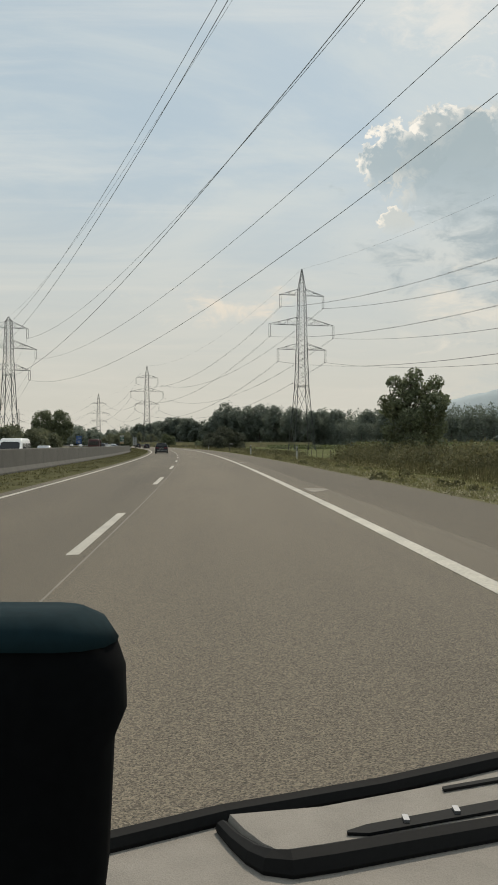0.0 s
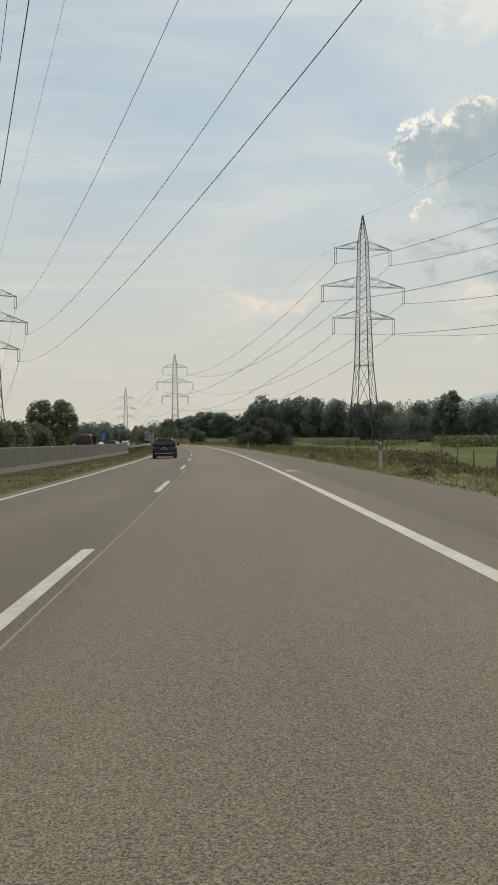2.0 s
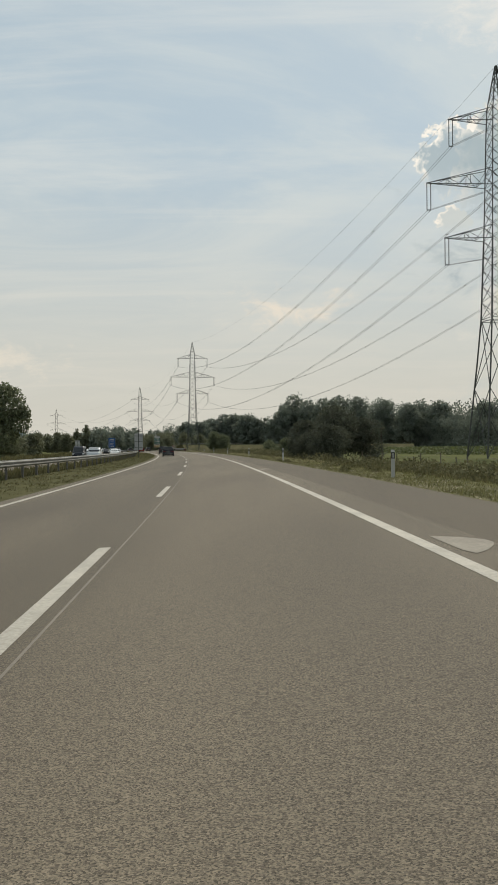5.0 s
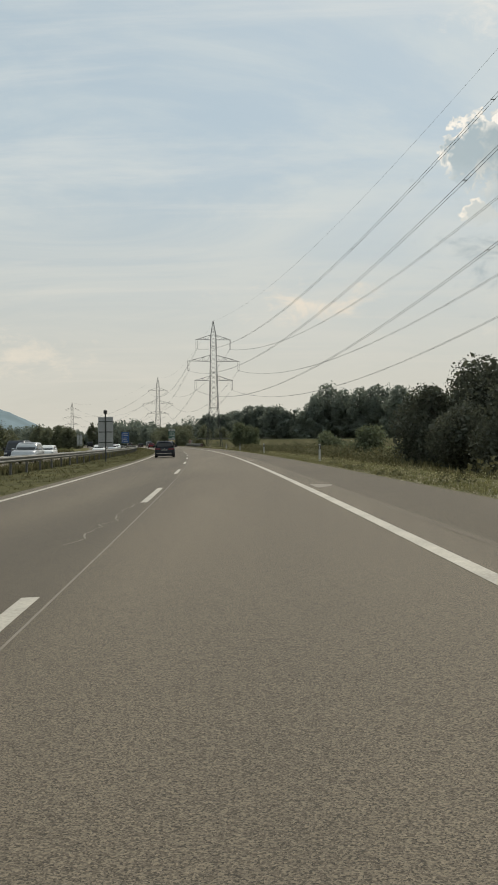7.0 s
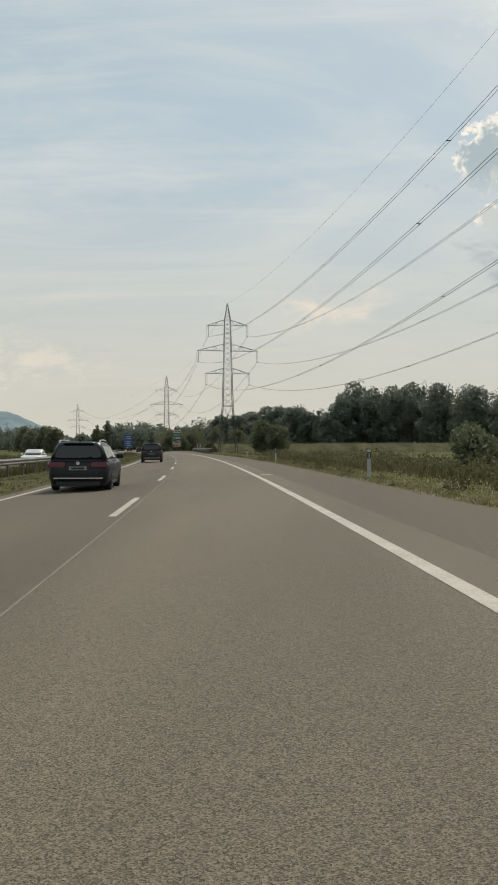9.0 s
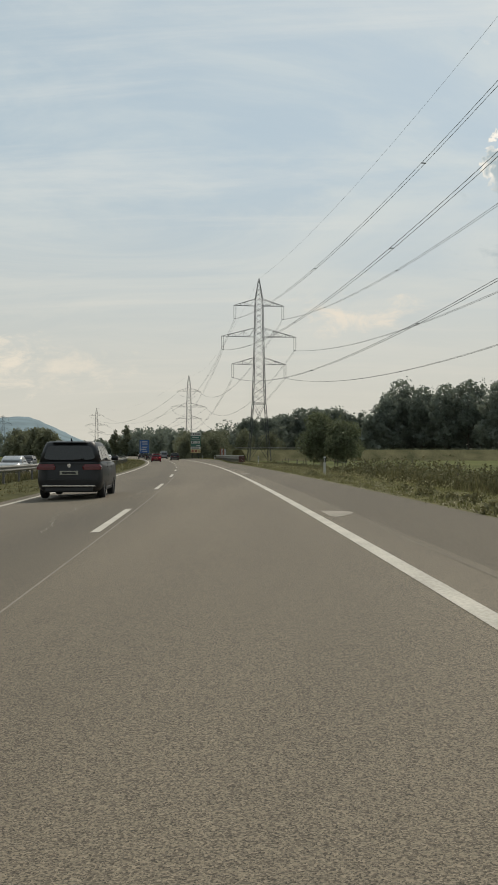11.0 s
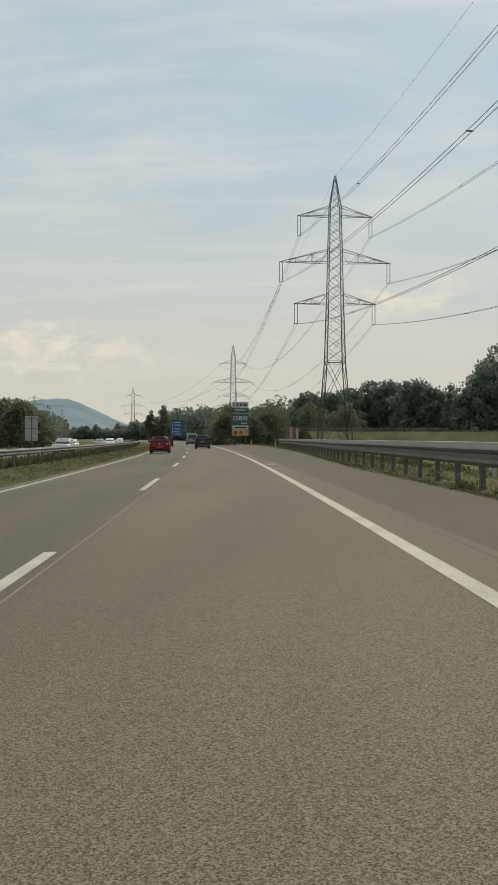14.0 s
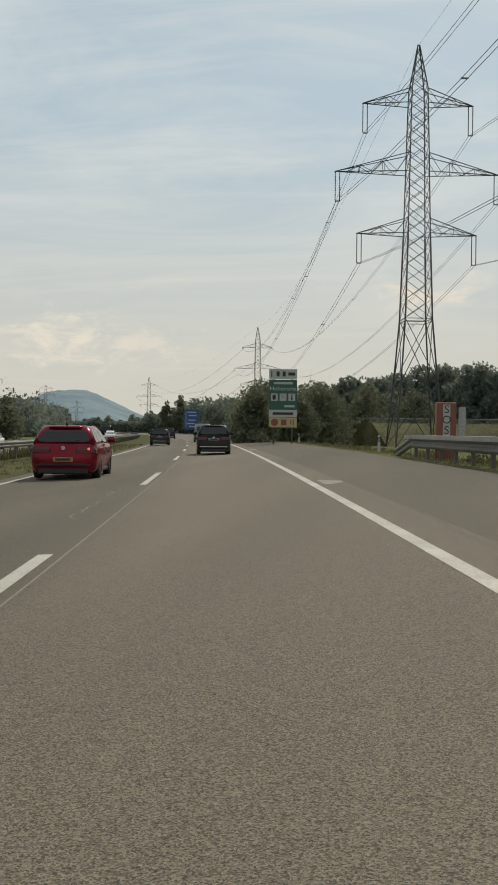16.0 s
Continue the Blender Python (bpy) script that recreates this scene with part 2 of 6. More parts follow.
M_BLADE = material("grass_blades", (0.112, 0.114, 0.048), 0.9, spec=0.1, vary=0.35, scale=0.4, fine=6, tint=(0.138, 0.128, 0.062), translucent=0.22, island=0.35)
M_WEED = material("tall_weeds", (0.078, 0.086, 0.036), 0.9, spec=0.1, vary=0.4, scale=0.3, fine=4, tint=(0.125, 0.108, 0.058), translucent=0.14, island=0.4)
M_HAY = material("dry_cut_grass", (0.225, 0.200, 0.130), 0.95, spec=0.05, vary=0.3, scale=0.6, fine=8, tint=(0.29, 0.265, 0.19), translucent=0.1, island=0.35)
M_FLOWER = material("dry_flowers", (0.24, 0.22, 0.13), 1.0, spec=0.0, translucent=0.2, vary=0.3, scale=1.0, fine=9, island=0.3)
M_LEAF = material("leaves", (0.078, 0.092, 0.054), 0.8, spec=0.2, vary=0.35, scale=0.4, fine=3, tint=(0.104, 0.114, 0.070), translucent=0.30, island=0.4)
M_LEAF_DARK = material("dark_leaves", (0.084, 0.090, 0.060), 0.85, spec=0.15, vary=0.30, scale=0.3, fine=3, tint=(0.110, 0.114, 0.075), translucent=0.30, island=0.28)
# leaf colour darkened to paint the shaded, backlit side of the bushes
M_BUSH = material("shade_darkened_leaves", (0.050, 0.056, 0.042), 0.85, spec=0.15, vary=0.3, scale=0.3, fine=3, tint=(0.068, 0.072, 0.054), translucent=0.25, island=0.28)
# leaf colour lifted and greyed to paint in haze over the far woods
M_WOODS = material("haze_greyed_leaves", (0.106, 0.122, 0.106), 0.95, spec=0.06, vary=0.20, scale=0.08, fine=0.6, tint=(0.117, 0.130, 0.110), translucent=0.36, island=0.12)
M_BARK = material("bark", (0.10, 0.085, 0.068), 0.9, vary=0.35, scale=3, fine=25, bump=0.8)
M_STEEL = material("galvanised_steel", (0.062, 0.066, 0.062), 0.7, 0.2, vary=0.25, scale=0.6, fine=6)
M_RAIL = material("guardrail_zinc", (0.42, 0.42, 0.40), 0.42, 0.75, vary=0.22, scale=0.8, fine=10)
# zinc darkened to paint in the shade on the backlit rail face
M_RAILFACE = material("shaded_guardrail_zinc", (0.17, 0.165, 0.15), 0.55, 0.35, vary=0.3, scale=0.5, fine=8)
M_POST = material("weathered_post_steel", (0.12, 0.115, 0.105), 0.7, 0.3, vary=0.3, scale=3, fine=20)
M_GLASSY = material("porcelain_insulator", (0.055, 0.045, 0.04), 0.35, vary=0.2)
M_WIRE = material("aluminium_cable", (0.12, 0.12, 0.12), 0.6, 0.3, vary=0.1)
M_CONCRETE = material("concrete", (0.088, 0.082, 0.071), 0.9, vary=0.25, scale=0.7, fine=12, bump=0.4)
# hill and mountain: the haze of distance is painted into both base colours
M_FAR = material("haze_tinted_hill", (0.205, 0.26, 0.285), 1.0, vary=0.22, scale=0.004, fine=0.03, spec=0.0)
M_PALE = material("haze_tinted_mountain", (0.42, 0.46, 0.47), 1.0, vary=0.06, scale=0.002, fine=0.02, spec=0.0)
M_CORN = material("maize_leaves", (0.061, 0.082, 0.027), 0.75, vary=0.3, scale=0.1, fine=2, tint=(0.099, 0.107, 0.045), translucent=0.2, island=0.3)
M_FENCE = material("weathered_fence_wood", (0.13, 0.11, 0.085), 0.9, vary=0.35, scale=4, fine=30, bump=0.5)
# ---------------------------------------------------------------- mesh helpers
class Shape:
    """Collects vertices and faces and becomes one mesh."""

    def __init__(self):
        self.v, self.f = [], []

    def add(self, verts, faces):
        n = len(self.v)
        self.v += [tuple(p) for p in verts]
        self.f += [tuple(i + n for i in q) for q in faces]
        return self

    def box(self, lo, hi, m=None, bevel=0.0):
        (x0, y0, z0), (x1, y1, z1) = lo, hi
        if bevel:
            b = bevel
            ring = lambda z, d: [(x0 + d, y0 + b, z), (x0 + b, y0 + d, z), (x1 - b, y0 + d, z), (x1 - d, y0 + b, z), (x1 - d, y1 - b, z), (x1 - b, y1 - d, z), (x0 + b, y1 - d, z), (x0 + d, y1 - b, z)]
            rings = [ring(z0, b), ring(z0 + b, 0), ring(z1 - b, 0), ring(z1, b)]
            return self.loft(rings, m, True)
        p = [Vector(q) for q in ((x0, y0, z0), (x1, y0, z0), (x1, y1, z0), (x0, y1, z0), (x0, y0, z1), (x1, y0, z1), (x1, y1, z1), (x0, y1, z1))]
        if m is not None:
            p = [m @ q for q in p]
        return self.add(p, [(3, 2, 1, 0), (4, 5, 6, 7), (0, 1, 5, 4), (1, 2, 6, 5), (2, 3, 7, 6), (3, 0, 4, 7)])

    def loft(self, rings, m=None, closed_ends=False, loop=True):
        k = len(rings[0])
        pts = [Vector(p) for r in rings for p in r]
        if m is not None:
            pts = [m @ p for p in pts]
        f = []
        for i in range(len(rings) - 1):
            for j in range(k if loop else k - 1):
                a, b = i * k + j, i * k + (j + 1) % k
                f.append((a, b, b + k, a + k))
        if closed_ends:
            f.append(tuple(reversed(range(k))))
            f.append(tuple(range((len(rings) - 1) * k, len(rings) * k)))
        return self.add(pts, f)

    def bar(self, a, b, w, h=None, sides=4):
        """A straight bar from a to b."""
        a, b = Vector(a), Vector(b)
        d = (b - a).normalized()
        x = d.cross(Vector((0, 0, 1)) if abs(d.z) < 0.95 else Vector((1, 0, 0))).normalized()
        y = d.cross(x)
        h = h or w
        off = [(math.cos(2 * math.pi * (i + 0.5) / sides) * w * 0.707, math.sin(2 * math.pi * (i + 0.5) / sides) * h * 0.707) for i in range(sides)]
        return self.loft([[p + x * u + y * v for u, v in off] for p in (a, b)], None, True)

    def tube(self, path, radii, sides=6):
        rings = []
        for i, p in enumerate(path):
            p = Vector(p)
            d = (Vector(path[min(i + 1, len(path) - 1)]) - Vector(path[max(i - 1, 0)])).normalized()
            x = d.cross(Vector((0, 0, 1)) if abs(d.z) < 0.95 else Vector((1, 0, 0))).normalized()
            y = d.cross(x)
            r = radii[i] if isinstance(radii, (list, tuple)) else radii
            rings.append([p + (x * math.cos(2 * math.pi * j / sides) + y * math.sin(2 * math.pi * j / sides)) * r for j in range(sides)])
        return self.loft(rings, None, True)

    def disc(self, centre, axis, r, thick, sides=20, hole=0.0):
        c, ax = Vector(centre), Vector(axis).normalized()
        x = ax.orthogonal().normalized()
        y = ax.cross(x)
        ring = lambda rad, t: [c + ax * t + (x * math.cos(2 * math.pi * j / sides) + y * math.sin(2 * math.pi * j / sides)) * rad for j in range(sides)]
        b = min(thick, r) * 0.2
        if hole:
            rings = [ring(hole, -thick / 2), ring(r - b, -thick / 2), ring(r, -thick / 2 + b), ring(r, thick / 2 - b), ring(r - b, thick / 2), ring(hole, thick / 2), ring(hole, -thick / 2)]
            return self.loft(rings)
        return self.loft([ring(r - b, -thick / 2), ring(r, -thick / 2 + b), ring(r, thick / 2 - b), ring(r - b, thick / 2)], None, True)

    def mesh(self, name):
        me = bpy.data.meshes.new(name)
        me.from_pydata(self.v, [], self.f)
        me.update()
        return me


def part(name, shape, mat, parent=None, label="", smooth=False, m=None):
    """Links a shape, or a ready mesh, as one object under a thing or a part."""
    me = shape.mesh(name) if isinstance(shape, Shape) else shape
    if not me.materials:
        me.materials.append(mat)
    if smooth:
        me.polygons.foreach_set("use_smooth", [True] * len(me.polygons))
    ob = new(name, me)
    if parent:
        ob.parent = parent
    if m is not None:
        ob.matrix_basis = m
    if label:
        tagged(ob, label)
    return ob


def thing(name, m, label, category, group="", kind=""):
    ob = new(name)
    ob.empty_display_size = 0.2
    ob.matrix_basis = m
    return tagged(ob, label, category, group, kind)


def on_road(s, off, z=None, turn=0.0):
    """A pose standing on the carriageway, facing along it."""
    p = place(s, off, bank(off) if z is None else z)
    return pose(p.x, p.y, p.z, 0, 0, math.degrees(heading(s)) + turn)


def array_mesh(name, verts, quads, mat):
    """A mesh from numpy arrays of corners and faces of four (or three) corners each."""
    me = bpy.data.meshes.new(name)
    n, k = quads.shape
    me.vertices.add(len(verts))
    me.vertices.foreach_set("co", np.ascontiguousarray(verts, dtype=np.float32).ravel())
    me.loops.add(n * k)
    me.loops.foreach_set("vertex_index", np.ascontiguousarray(quads, dtype=np.int32).ravel())
    me.polygons.add(n)
    me.polygons.foreach_set("loop_start", np.arange(0, n * k, k, dtype=np.int32))
    me.update(calc_edges=True)
    me.validate()
    me.materials.append(mat)
    return me


def strip(name, s0, s1, cols, mat, step=4.0, label="", category="", kind="structure"):
    """A ribbon along the road through the columns (offset, height)."""
    n = max(2, int(round((s1 - s0) / step)) + 1)
    ss = np.linspace(s0, s1, n)
    v = np.concatenate([np.stack([*places(ss, o), np.full(n, z)], 1) for o, z in cols])
    k = len(cols)
    q = [((c + 1) * n + i, (c + 1) * n + i + 1, c * n + i + 1, c * n + i) for c in range(k - 1) for i in range(n - 1)]
    q = np.array(q)[:, ::-1] if cols[0][0] < cols[-1][0] else np.array(q)
    me = array_mesh(name, v, np.array(q)[:, ::-1], mat)
    if mat is M_ASPHALT:
        at = me.attributes.new("across", "FLOAT", "POINT")
        at.data.foreach_set("value", np.repeat(np.array([o for o, _ in cols], dtype=np.float32), n))
    ob = new(name, me)
    return tagged(ob, label, category, "", kind)
# ---------------------------------------------------------------- ground and carriageways
def ground_sheet():
    """Flat valley floor out to the horizon, a little below the road."""
    radii = [0, 60, 150, 300, 600, 1200, 2400, 4700]
    v, q, k = [(0, 300, -0.62)], [], 48
    for r in radii[1:]:
        v += [(r * math.cos(2 * math.pi * j / k), 300 + r * math.sin(2 * math.pi * j / k), -0.62) for j in range(k)]
    f = [(0, 1 + j, 1 + (j + 1) % k) for j in range(k)]
    for i in range(len(radii) - 2):
        f += [(1 + i * k + j, 1 + (i + 1) * k + j, 1 + (i + 1) * k + (j + 1) % k, 1 + i * k + (j + 1) % k) for j in range(k)]
    return tagged(part("ground", Shape().add(v, f), M_FIELD), "flat green meadow of a wide valley floor", "meadow", "", "structure")


ground_sheet()
EDGE_L, EDGE_R = -5.85, 4.70     # edges of the asphalt
LINE_L, LINE_M, LINE_R = -5.32, -1.655, 2.055
strip("road", -55, 1500, [(EDGE_L, bank(EDGE_L)), (LINE_R + 0.75, bank(LINE_R + 0.75))], M_ASPHALT, 4, "worn grey-brown asphalt motorway carriageway", "road")
strip("hard_shoulder", -55, 1500, [(LINE_R + 0.75, bank(LINE_R + 0.75)), (EDGE_R, bank(EDGE_R))], M_PATCH, 4, "slightly darker asphalt hard shoulder of the motorway", "road shoulder")
strip("verge_right", -55, 1500, [(EDGE_R, bank(EDGE_R)), (EDGE_R + 0.3, 0.15), (EDGE_R + 3.2, 0.05), (EDGE_R + 6, -0.45), (EDGE_R + 9, -0.61)], M_GRASS, 4, "dry mown grass verge along the motorway", "grass verge")
strip("median", -55, 1500, [(EDGE_L, bank(EDGE_L)), (EDGE_L - 0.4, -0.19), (-9.4, -0.24), (-11.0, -0.30)], M_MEDIAN, 4, "dry grass strip between the carriageways", "median strip")
strip("opposite_road", -55, 1500, [(-11.0, -0.30), (-22.5, -0.62 + 0.12)], M_ASPHALT, 4, "grey asphalt of the opposite carriageway", "road")
strip("verge_left", -55, 1500, [(-22.5, -0.50), (-23.0, -0.46), (-28.0, -0.62 + 0.005)], M_GRASS, 4, "grass verge beyond the opposite carriageway", "grass verge")


LAYBY_S, LAYBY_W = [440, 455, 470, 488, 520, 640, 900], [4.72, 5.3, 6.1, 6.9, 7.2, 7.5, 8.6]  # outer edge of the widening lane


def painted(name, s0, s1, off, width, label, lift=0.004, mat=None, step=4.0, slope=None):
    z = (lambda o: bank(o)) if slope is None else slope
    a, b = off - width / 2, off + width / 2
    return strip(name, s0, s1, [(a, z(a) + lift), (b, z(b) + lift)], mat or M_LINE, step, label, "road marking")


painted("edge_line", -55, 900, LINE_R, 0.175, "solid white edge line, slightly worn")
painted("edge_line", -55, 900, LINE_L, 0.17, "solid white edge line beside the median")
painted("seam", -55, 700, LINE_R + 0.62, 0.024, "faint pale joint between the lane and the hard shoulder", 0.003, M_JOINT)
painted("seam", -55, 700, LINE_M + 0.20, 0.022, "pale tar-sealed seam in the asphalt beside the lane line", 0.003, M_SEAM)
for i in range(-3, 44):
    painted("lane_dash", 10.42 + 18.2966 * i, 10.42 + 18.2966 * i + 6.3, LINE_M, 0.15, "white broken lane line dash", step=2.0)
far_slope = lambda o: -0.30 + (o + 11.0) * (0.20 / 11.5)
painted("edge_line", -55, 900, -11.7, 0.2, "solid white edge line of the opposite carriageway", slope=far_slope)
painted("edge_line", -55, 900, -19.2, 0.2, "solid white edge line of the opposite carriageway", slope=far_slope)
# ---------------------------------------------------------------- power lines
def bracing(bars, z0, z1, w0, w1, t=0.062, belt=False):
    """Crossed bars on the four faces between two levels."""
    for sx, sy in ((1, 0), (-1, 0), (0, 1), (0, -1)):
        for a, b in ((-1, 1), (1, -1)):
            p = (sx * w0 + sy * a * w0, sy * w0 + sx * a * w0, z0)
            q = (sx * w1 + sy * b * w1, sy * w1 + sx * b * w1, z1)
            bars.append((p, q, t))
        for zz in (z1, z1 - 0.35) if belt else ():
            bars.append(((sx * w1 - sy * w1, sy * w1 - sx * w1, zz), (sx * w1 + sy * w1, sy * w1 + sx * w1, zz), t * 0.9))


def crossarm(side, z, reach, root, depth, w_low, w_up):
    """One tapered lattice arm; side is -1 or 1."""
    sh = Shape()
    tip = Vector((side * reach, 0, z))
    t = 0.085
    lows = [Vector((side * w_low, y, z)) for y in (-root, root)]
    ups = [Vector((side * w_up, y, z + depth)) for y in (-root * 0.8, root * 0.8)]
    for p in lows + ups:
        sh.bar(p, tip, t)
    k = max(3, int(reach / 1.6))
    for i in range(1, k):
        u = i / k
        a = [p.lerp(tip, u) for p in lows]
        b = [p.lerp(tip, u) for p in ups]
        c = [p.lerp(tip, u + 1 / k if i + 1 < k else u) for p in lows]
        sh.bar(a[0], a[1], t * 0.6)
        for j in (0, 1):
            if i % 2 == 0:
                sh.bar(a[j], b[j], t * 0.6)
            else:
                prev = ups[j].lerp(tip, (i + 1) / k)
                sh.bar(a[j], prev, t * 0.6)
                sh.bar(a[j], ups[j].lerp(tip, (i - 1) / k), t * 0.6)
        sh.bar(a[0], c[1], t * 0.5)
    return sh


def insulator_mesh(drop):
    sh = Shape()
    path, rad = [], []
    n = 16
    for i in range(n * 2 + 1):
        path.append((0, 0, -drop * i / (n * 2)))
        rad.append(0.085 if i % 2 else 0.035)
    sh.tube(path, rad, 6)
    return sh


def pylon(x, y, turn, top, arms, body, label, drop=3.6, fine=False, base=-0.6):
    """A lattice pylon. arms: (height, half span) from the top one down; body: (height, half width) levels from the ground up."""
    root = thing("pylon", pose(x, y, base, 0, 0, turn), label, "pylon", "power pylons")
    lev = [(h - base, w) for h, w in body]
    width = lambda z: float(np.interp(z, [h for h, _ in lev], [w for _, w in lev]))
    for sx in (1, -1):
        for sy in (1, -1):
            leg = Shape()
            for (h0, w0), (h1, w1) in zip(lev[:-1], lev[1:]):
                leg.bar((sx * w0, sy * w0, h0), (sx * w1, sy * w1, h1), 0.17 if h1 < lev[-1][0] * 0.6 else 0.115)
            part("leg", leg, M_STEEL, root)
    z = 0.0
    total = top - base
    waist = lev[2][0]
    while z < total - 1.2:
        w = width(z)
        z1 = waist / 2 if z < 0.1 else waist if z < waist - 0.1 else min(total, z + max(1.1, w * 1.4))
        bars = []
        bracing(bars, z, z1, w, max(0.06, width(z1)), 0.085 if z < waist - 0.1 else 0.062, abs(z1 - waist) < 0.1)
        if fine:
            for a, b, t in bars:
                part("brace", Shape().bar(a, b, t), M_STEEL, root)
        else:
            sh = Shape()
            for a, b, t in bars:
                sh.bar(a, b, t)
            tagged(part("bracing", sh, M_STEEL, root), kind="stuff")
        z = z1
    tips = []
    for h, half in arms:
        zz = h - base
        depth = 1.9 if half < 8 else 2.4
        for side in (-1, 1):
            part("crossarm", crossarm(side, zz, half, width(zz), depth, width(zz), width(zz + depth)), M_STEEL, root)
            for dxx in (0.10, 0.66):
                ob = part("insulator", INS if drop > 3 else INS_SHORT if drop > 1 else INS_STUB, M_GLASSY, root)
                ob.matrix_basis = Matrix.Translation((side * (half - dxx), 0, zz - 0.05))
            foot = Shape().box((-0.30, -0.05, -0.06), (0.30, 0.05, 0.06))
            part("yoke", foot, M_STEEL, root, m=Matrix.Translation((side * (half - 0.4), 0, zz - drop - 0.1)))
            tips.append(Vector((side * (half - 0.4), 0, zz - drop - 0.15)))
    tips.append(Vector((0, 0, total)))
    return root, [root.matrix_basis @ t for t in tips]


INS = insulator_mesh(3.6).mesh("insulator")
INS.materials.append(M_GLASSY)
INS_SHORT = insulator_mesh(2.7).mesh("insulator")
INS_SHORT.materials.append(M_GLASSY)
INS_STUB = insulator_mesh(0.7).mesh("insulator")
INS_STUB.materials.append(M_GLASSY)


def cable(a, b, sag, twin, label, r=0.032):
    a, b = Vector(a), Vector(b)
    side = (b - a).cross(Vector((0, 0, 1))).normalized() * (0.2 if twin else 0.0)
    root = thing("overhead_cable", Matrix.Translation(a), label, "power cable", "overhead cables")
    n = 28
    d = b - a
    line = [d * (i / n) - Vector((0, 0, sag * 4 * (i / n) * (1 - i / n))) for i in range(n + 1)]
    for k in ((-1, 1) if twin else (0,)):
        part("wire", Shape().tube([p + side * k for p in line], r, 5), M_WIRE, root)
    if twin:
        for i in range(3, n, 5):
            sp = Shape().bar(line[i] - side * 1.3, line[i] + side * 1.3, 0.09)
            part("spacer", sp, M_WIRE, root)
    return root


def span(tips_a, tips_b, sag, twin=True):
    for i, (a, b) in enumerate(zip(tips_a, tips_b)):
        last = i == len(tips_a) - 1
        cable(a, b, sag * (0.75 if last else 1.0), twin and not last, "single earth wire strung between the pylon tops" if last else "twin aluminium conductor hanging between lattice pylons", 0.015 if last else 0.025)


BODY_A = [(-0.6, 3.3), (13.0, 2.15), (19.0, 1.72), (30.0, 1.38), (45.5, 1.05), (48.5, 0.95), (54.5, 0.10)]
TALL = "grey lattice steel power pylon with three crossarms"
LINE_TURN = 12.2
A_ARMS = [(46.5, 7.2), (37.5, 10.5), (30.0, 7.9)]
B_ARMS = [(42.5, 7.1), (33.9, 10.5), (26.2, 7.7)]
BODY_B = [(-0.6, 3.0), (10.0, 2.1), (15.5, 1.70), (26.0, 1.40), (41.5, 1.08), (44.5, 0.98), (50.0, 0.10)]
pa, ta = pylon(28.3, 282.6, LINE_TURN, 54.5, A_ARMS, BODY_A, "grey lattice steel pylon with three crossarms in the field", fine=True)
pb, tb = pylon(-38.1, 582.2, LINE_TURN, 50.0, B_ARMS, BODY_B, "grey lattice steel pylon with three crossarms behind trees", fine=True)
pc, tc = pylon(-103.3, 884.3, 17, 49.3, [(39.6, 7.2), (30.0, 11.0), (22.9, 7.9)], [(h - 0.9 if h > 1 else h, w) for h, w in BODY_B], TALL, 0.7)
pd, td = pylon(-246.2, 1224.6, 22, 47.0, [(39.5, 7.2), (30.0, 11.0), (23.0, 7.9)], [(h - 3.0 if h > 1 else h, w) for h, w in BODY_B], TALL, 0.7)
pz, tz = pylon(94.7, -17.4, LINE_TURN, 54.5, A_ARMS, BODY_A, TALL)
span(tz, ta, 10.0)
span(ta, tb, 10.0)
span(tb, tc, 10.0)
span(tc, td, 12.0)
# the second line, which crosses over the road
BODY_L = [(-0.6, 2.9), (10.0, 1.9), (22.0, 1.35), (36.5, 0.85), (37.5, 0.8), (39.0, 0.1)]
L_ARMS = [(35.8, 6.3), (29.8, 9.0), (23.3, 7.0)]
SQUAT = "dark lattice steel power pylon with three straight crossarms"
pl, tl = pylon(-59.3, 279.5, 34.0, 39.0, L_ARMS, BODY_L, SQUAT, 2.7)
pk, tk = pylon(22.8, 16.25, 16.6, 47.4, [(44.3, 5.7), (37.3, 8.8), (29.8, 6.6)], [(h + 8.4 if h > 1 else h, w) for h, w in BODY_L], SQUAT, 2.7)
span(tk, tl, 7.9, False)
far_line = [tl]
for x, y, rise in ((-137, 543, 2), (-222, 807, 4), (-318, 1070, 6), (-378, 1329, 6), (-442, 1600, 0)):
    _p, tips = pylon(x, y, 15.5, 39.0 + rise, [(h + rise, w) for h, w in L_ARMS], [(h + rise if h > 1 else h, w) for h, w in BODY_L], SQUAT, 2.7)
    span(far_line[-1], tips, 9.0, False)
    far_line.append(tips)
# ---------------------------------------------------------------- plants
def cards(rng, centres, size, flat=0.0):
    """One leaf-shaped face round each centre, turned at random."""
    n = len(centres)
    u = rng.normal(size=(n, 3))
    u[:, 2] *= 1 - flat
    u /= np.linalg.norm(u, axis=1)[:, None]
    w = rng.normal(size=(n, 3))
    v = np.cross(u, w)
    v /= np.linalg.norm(v, axis=1)[:, None] + 1e-9
    a = (size * rng.uniform(0.6, 1.3, n))[:, None]
    b = a * rng.uniform(0.45, 0.8, n)[:, None]
    bend = np.cross(u, v) * a * 0.18
    verts = np.stack([centres - u * a + bend, centres - v * b * 0.9, centres + u * a + bend, centres + v * b * 0.9], 1).reshape(-1, 3)
    return verts, np.arange(n * 4).reshape(n, 4)


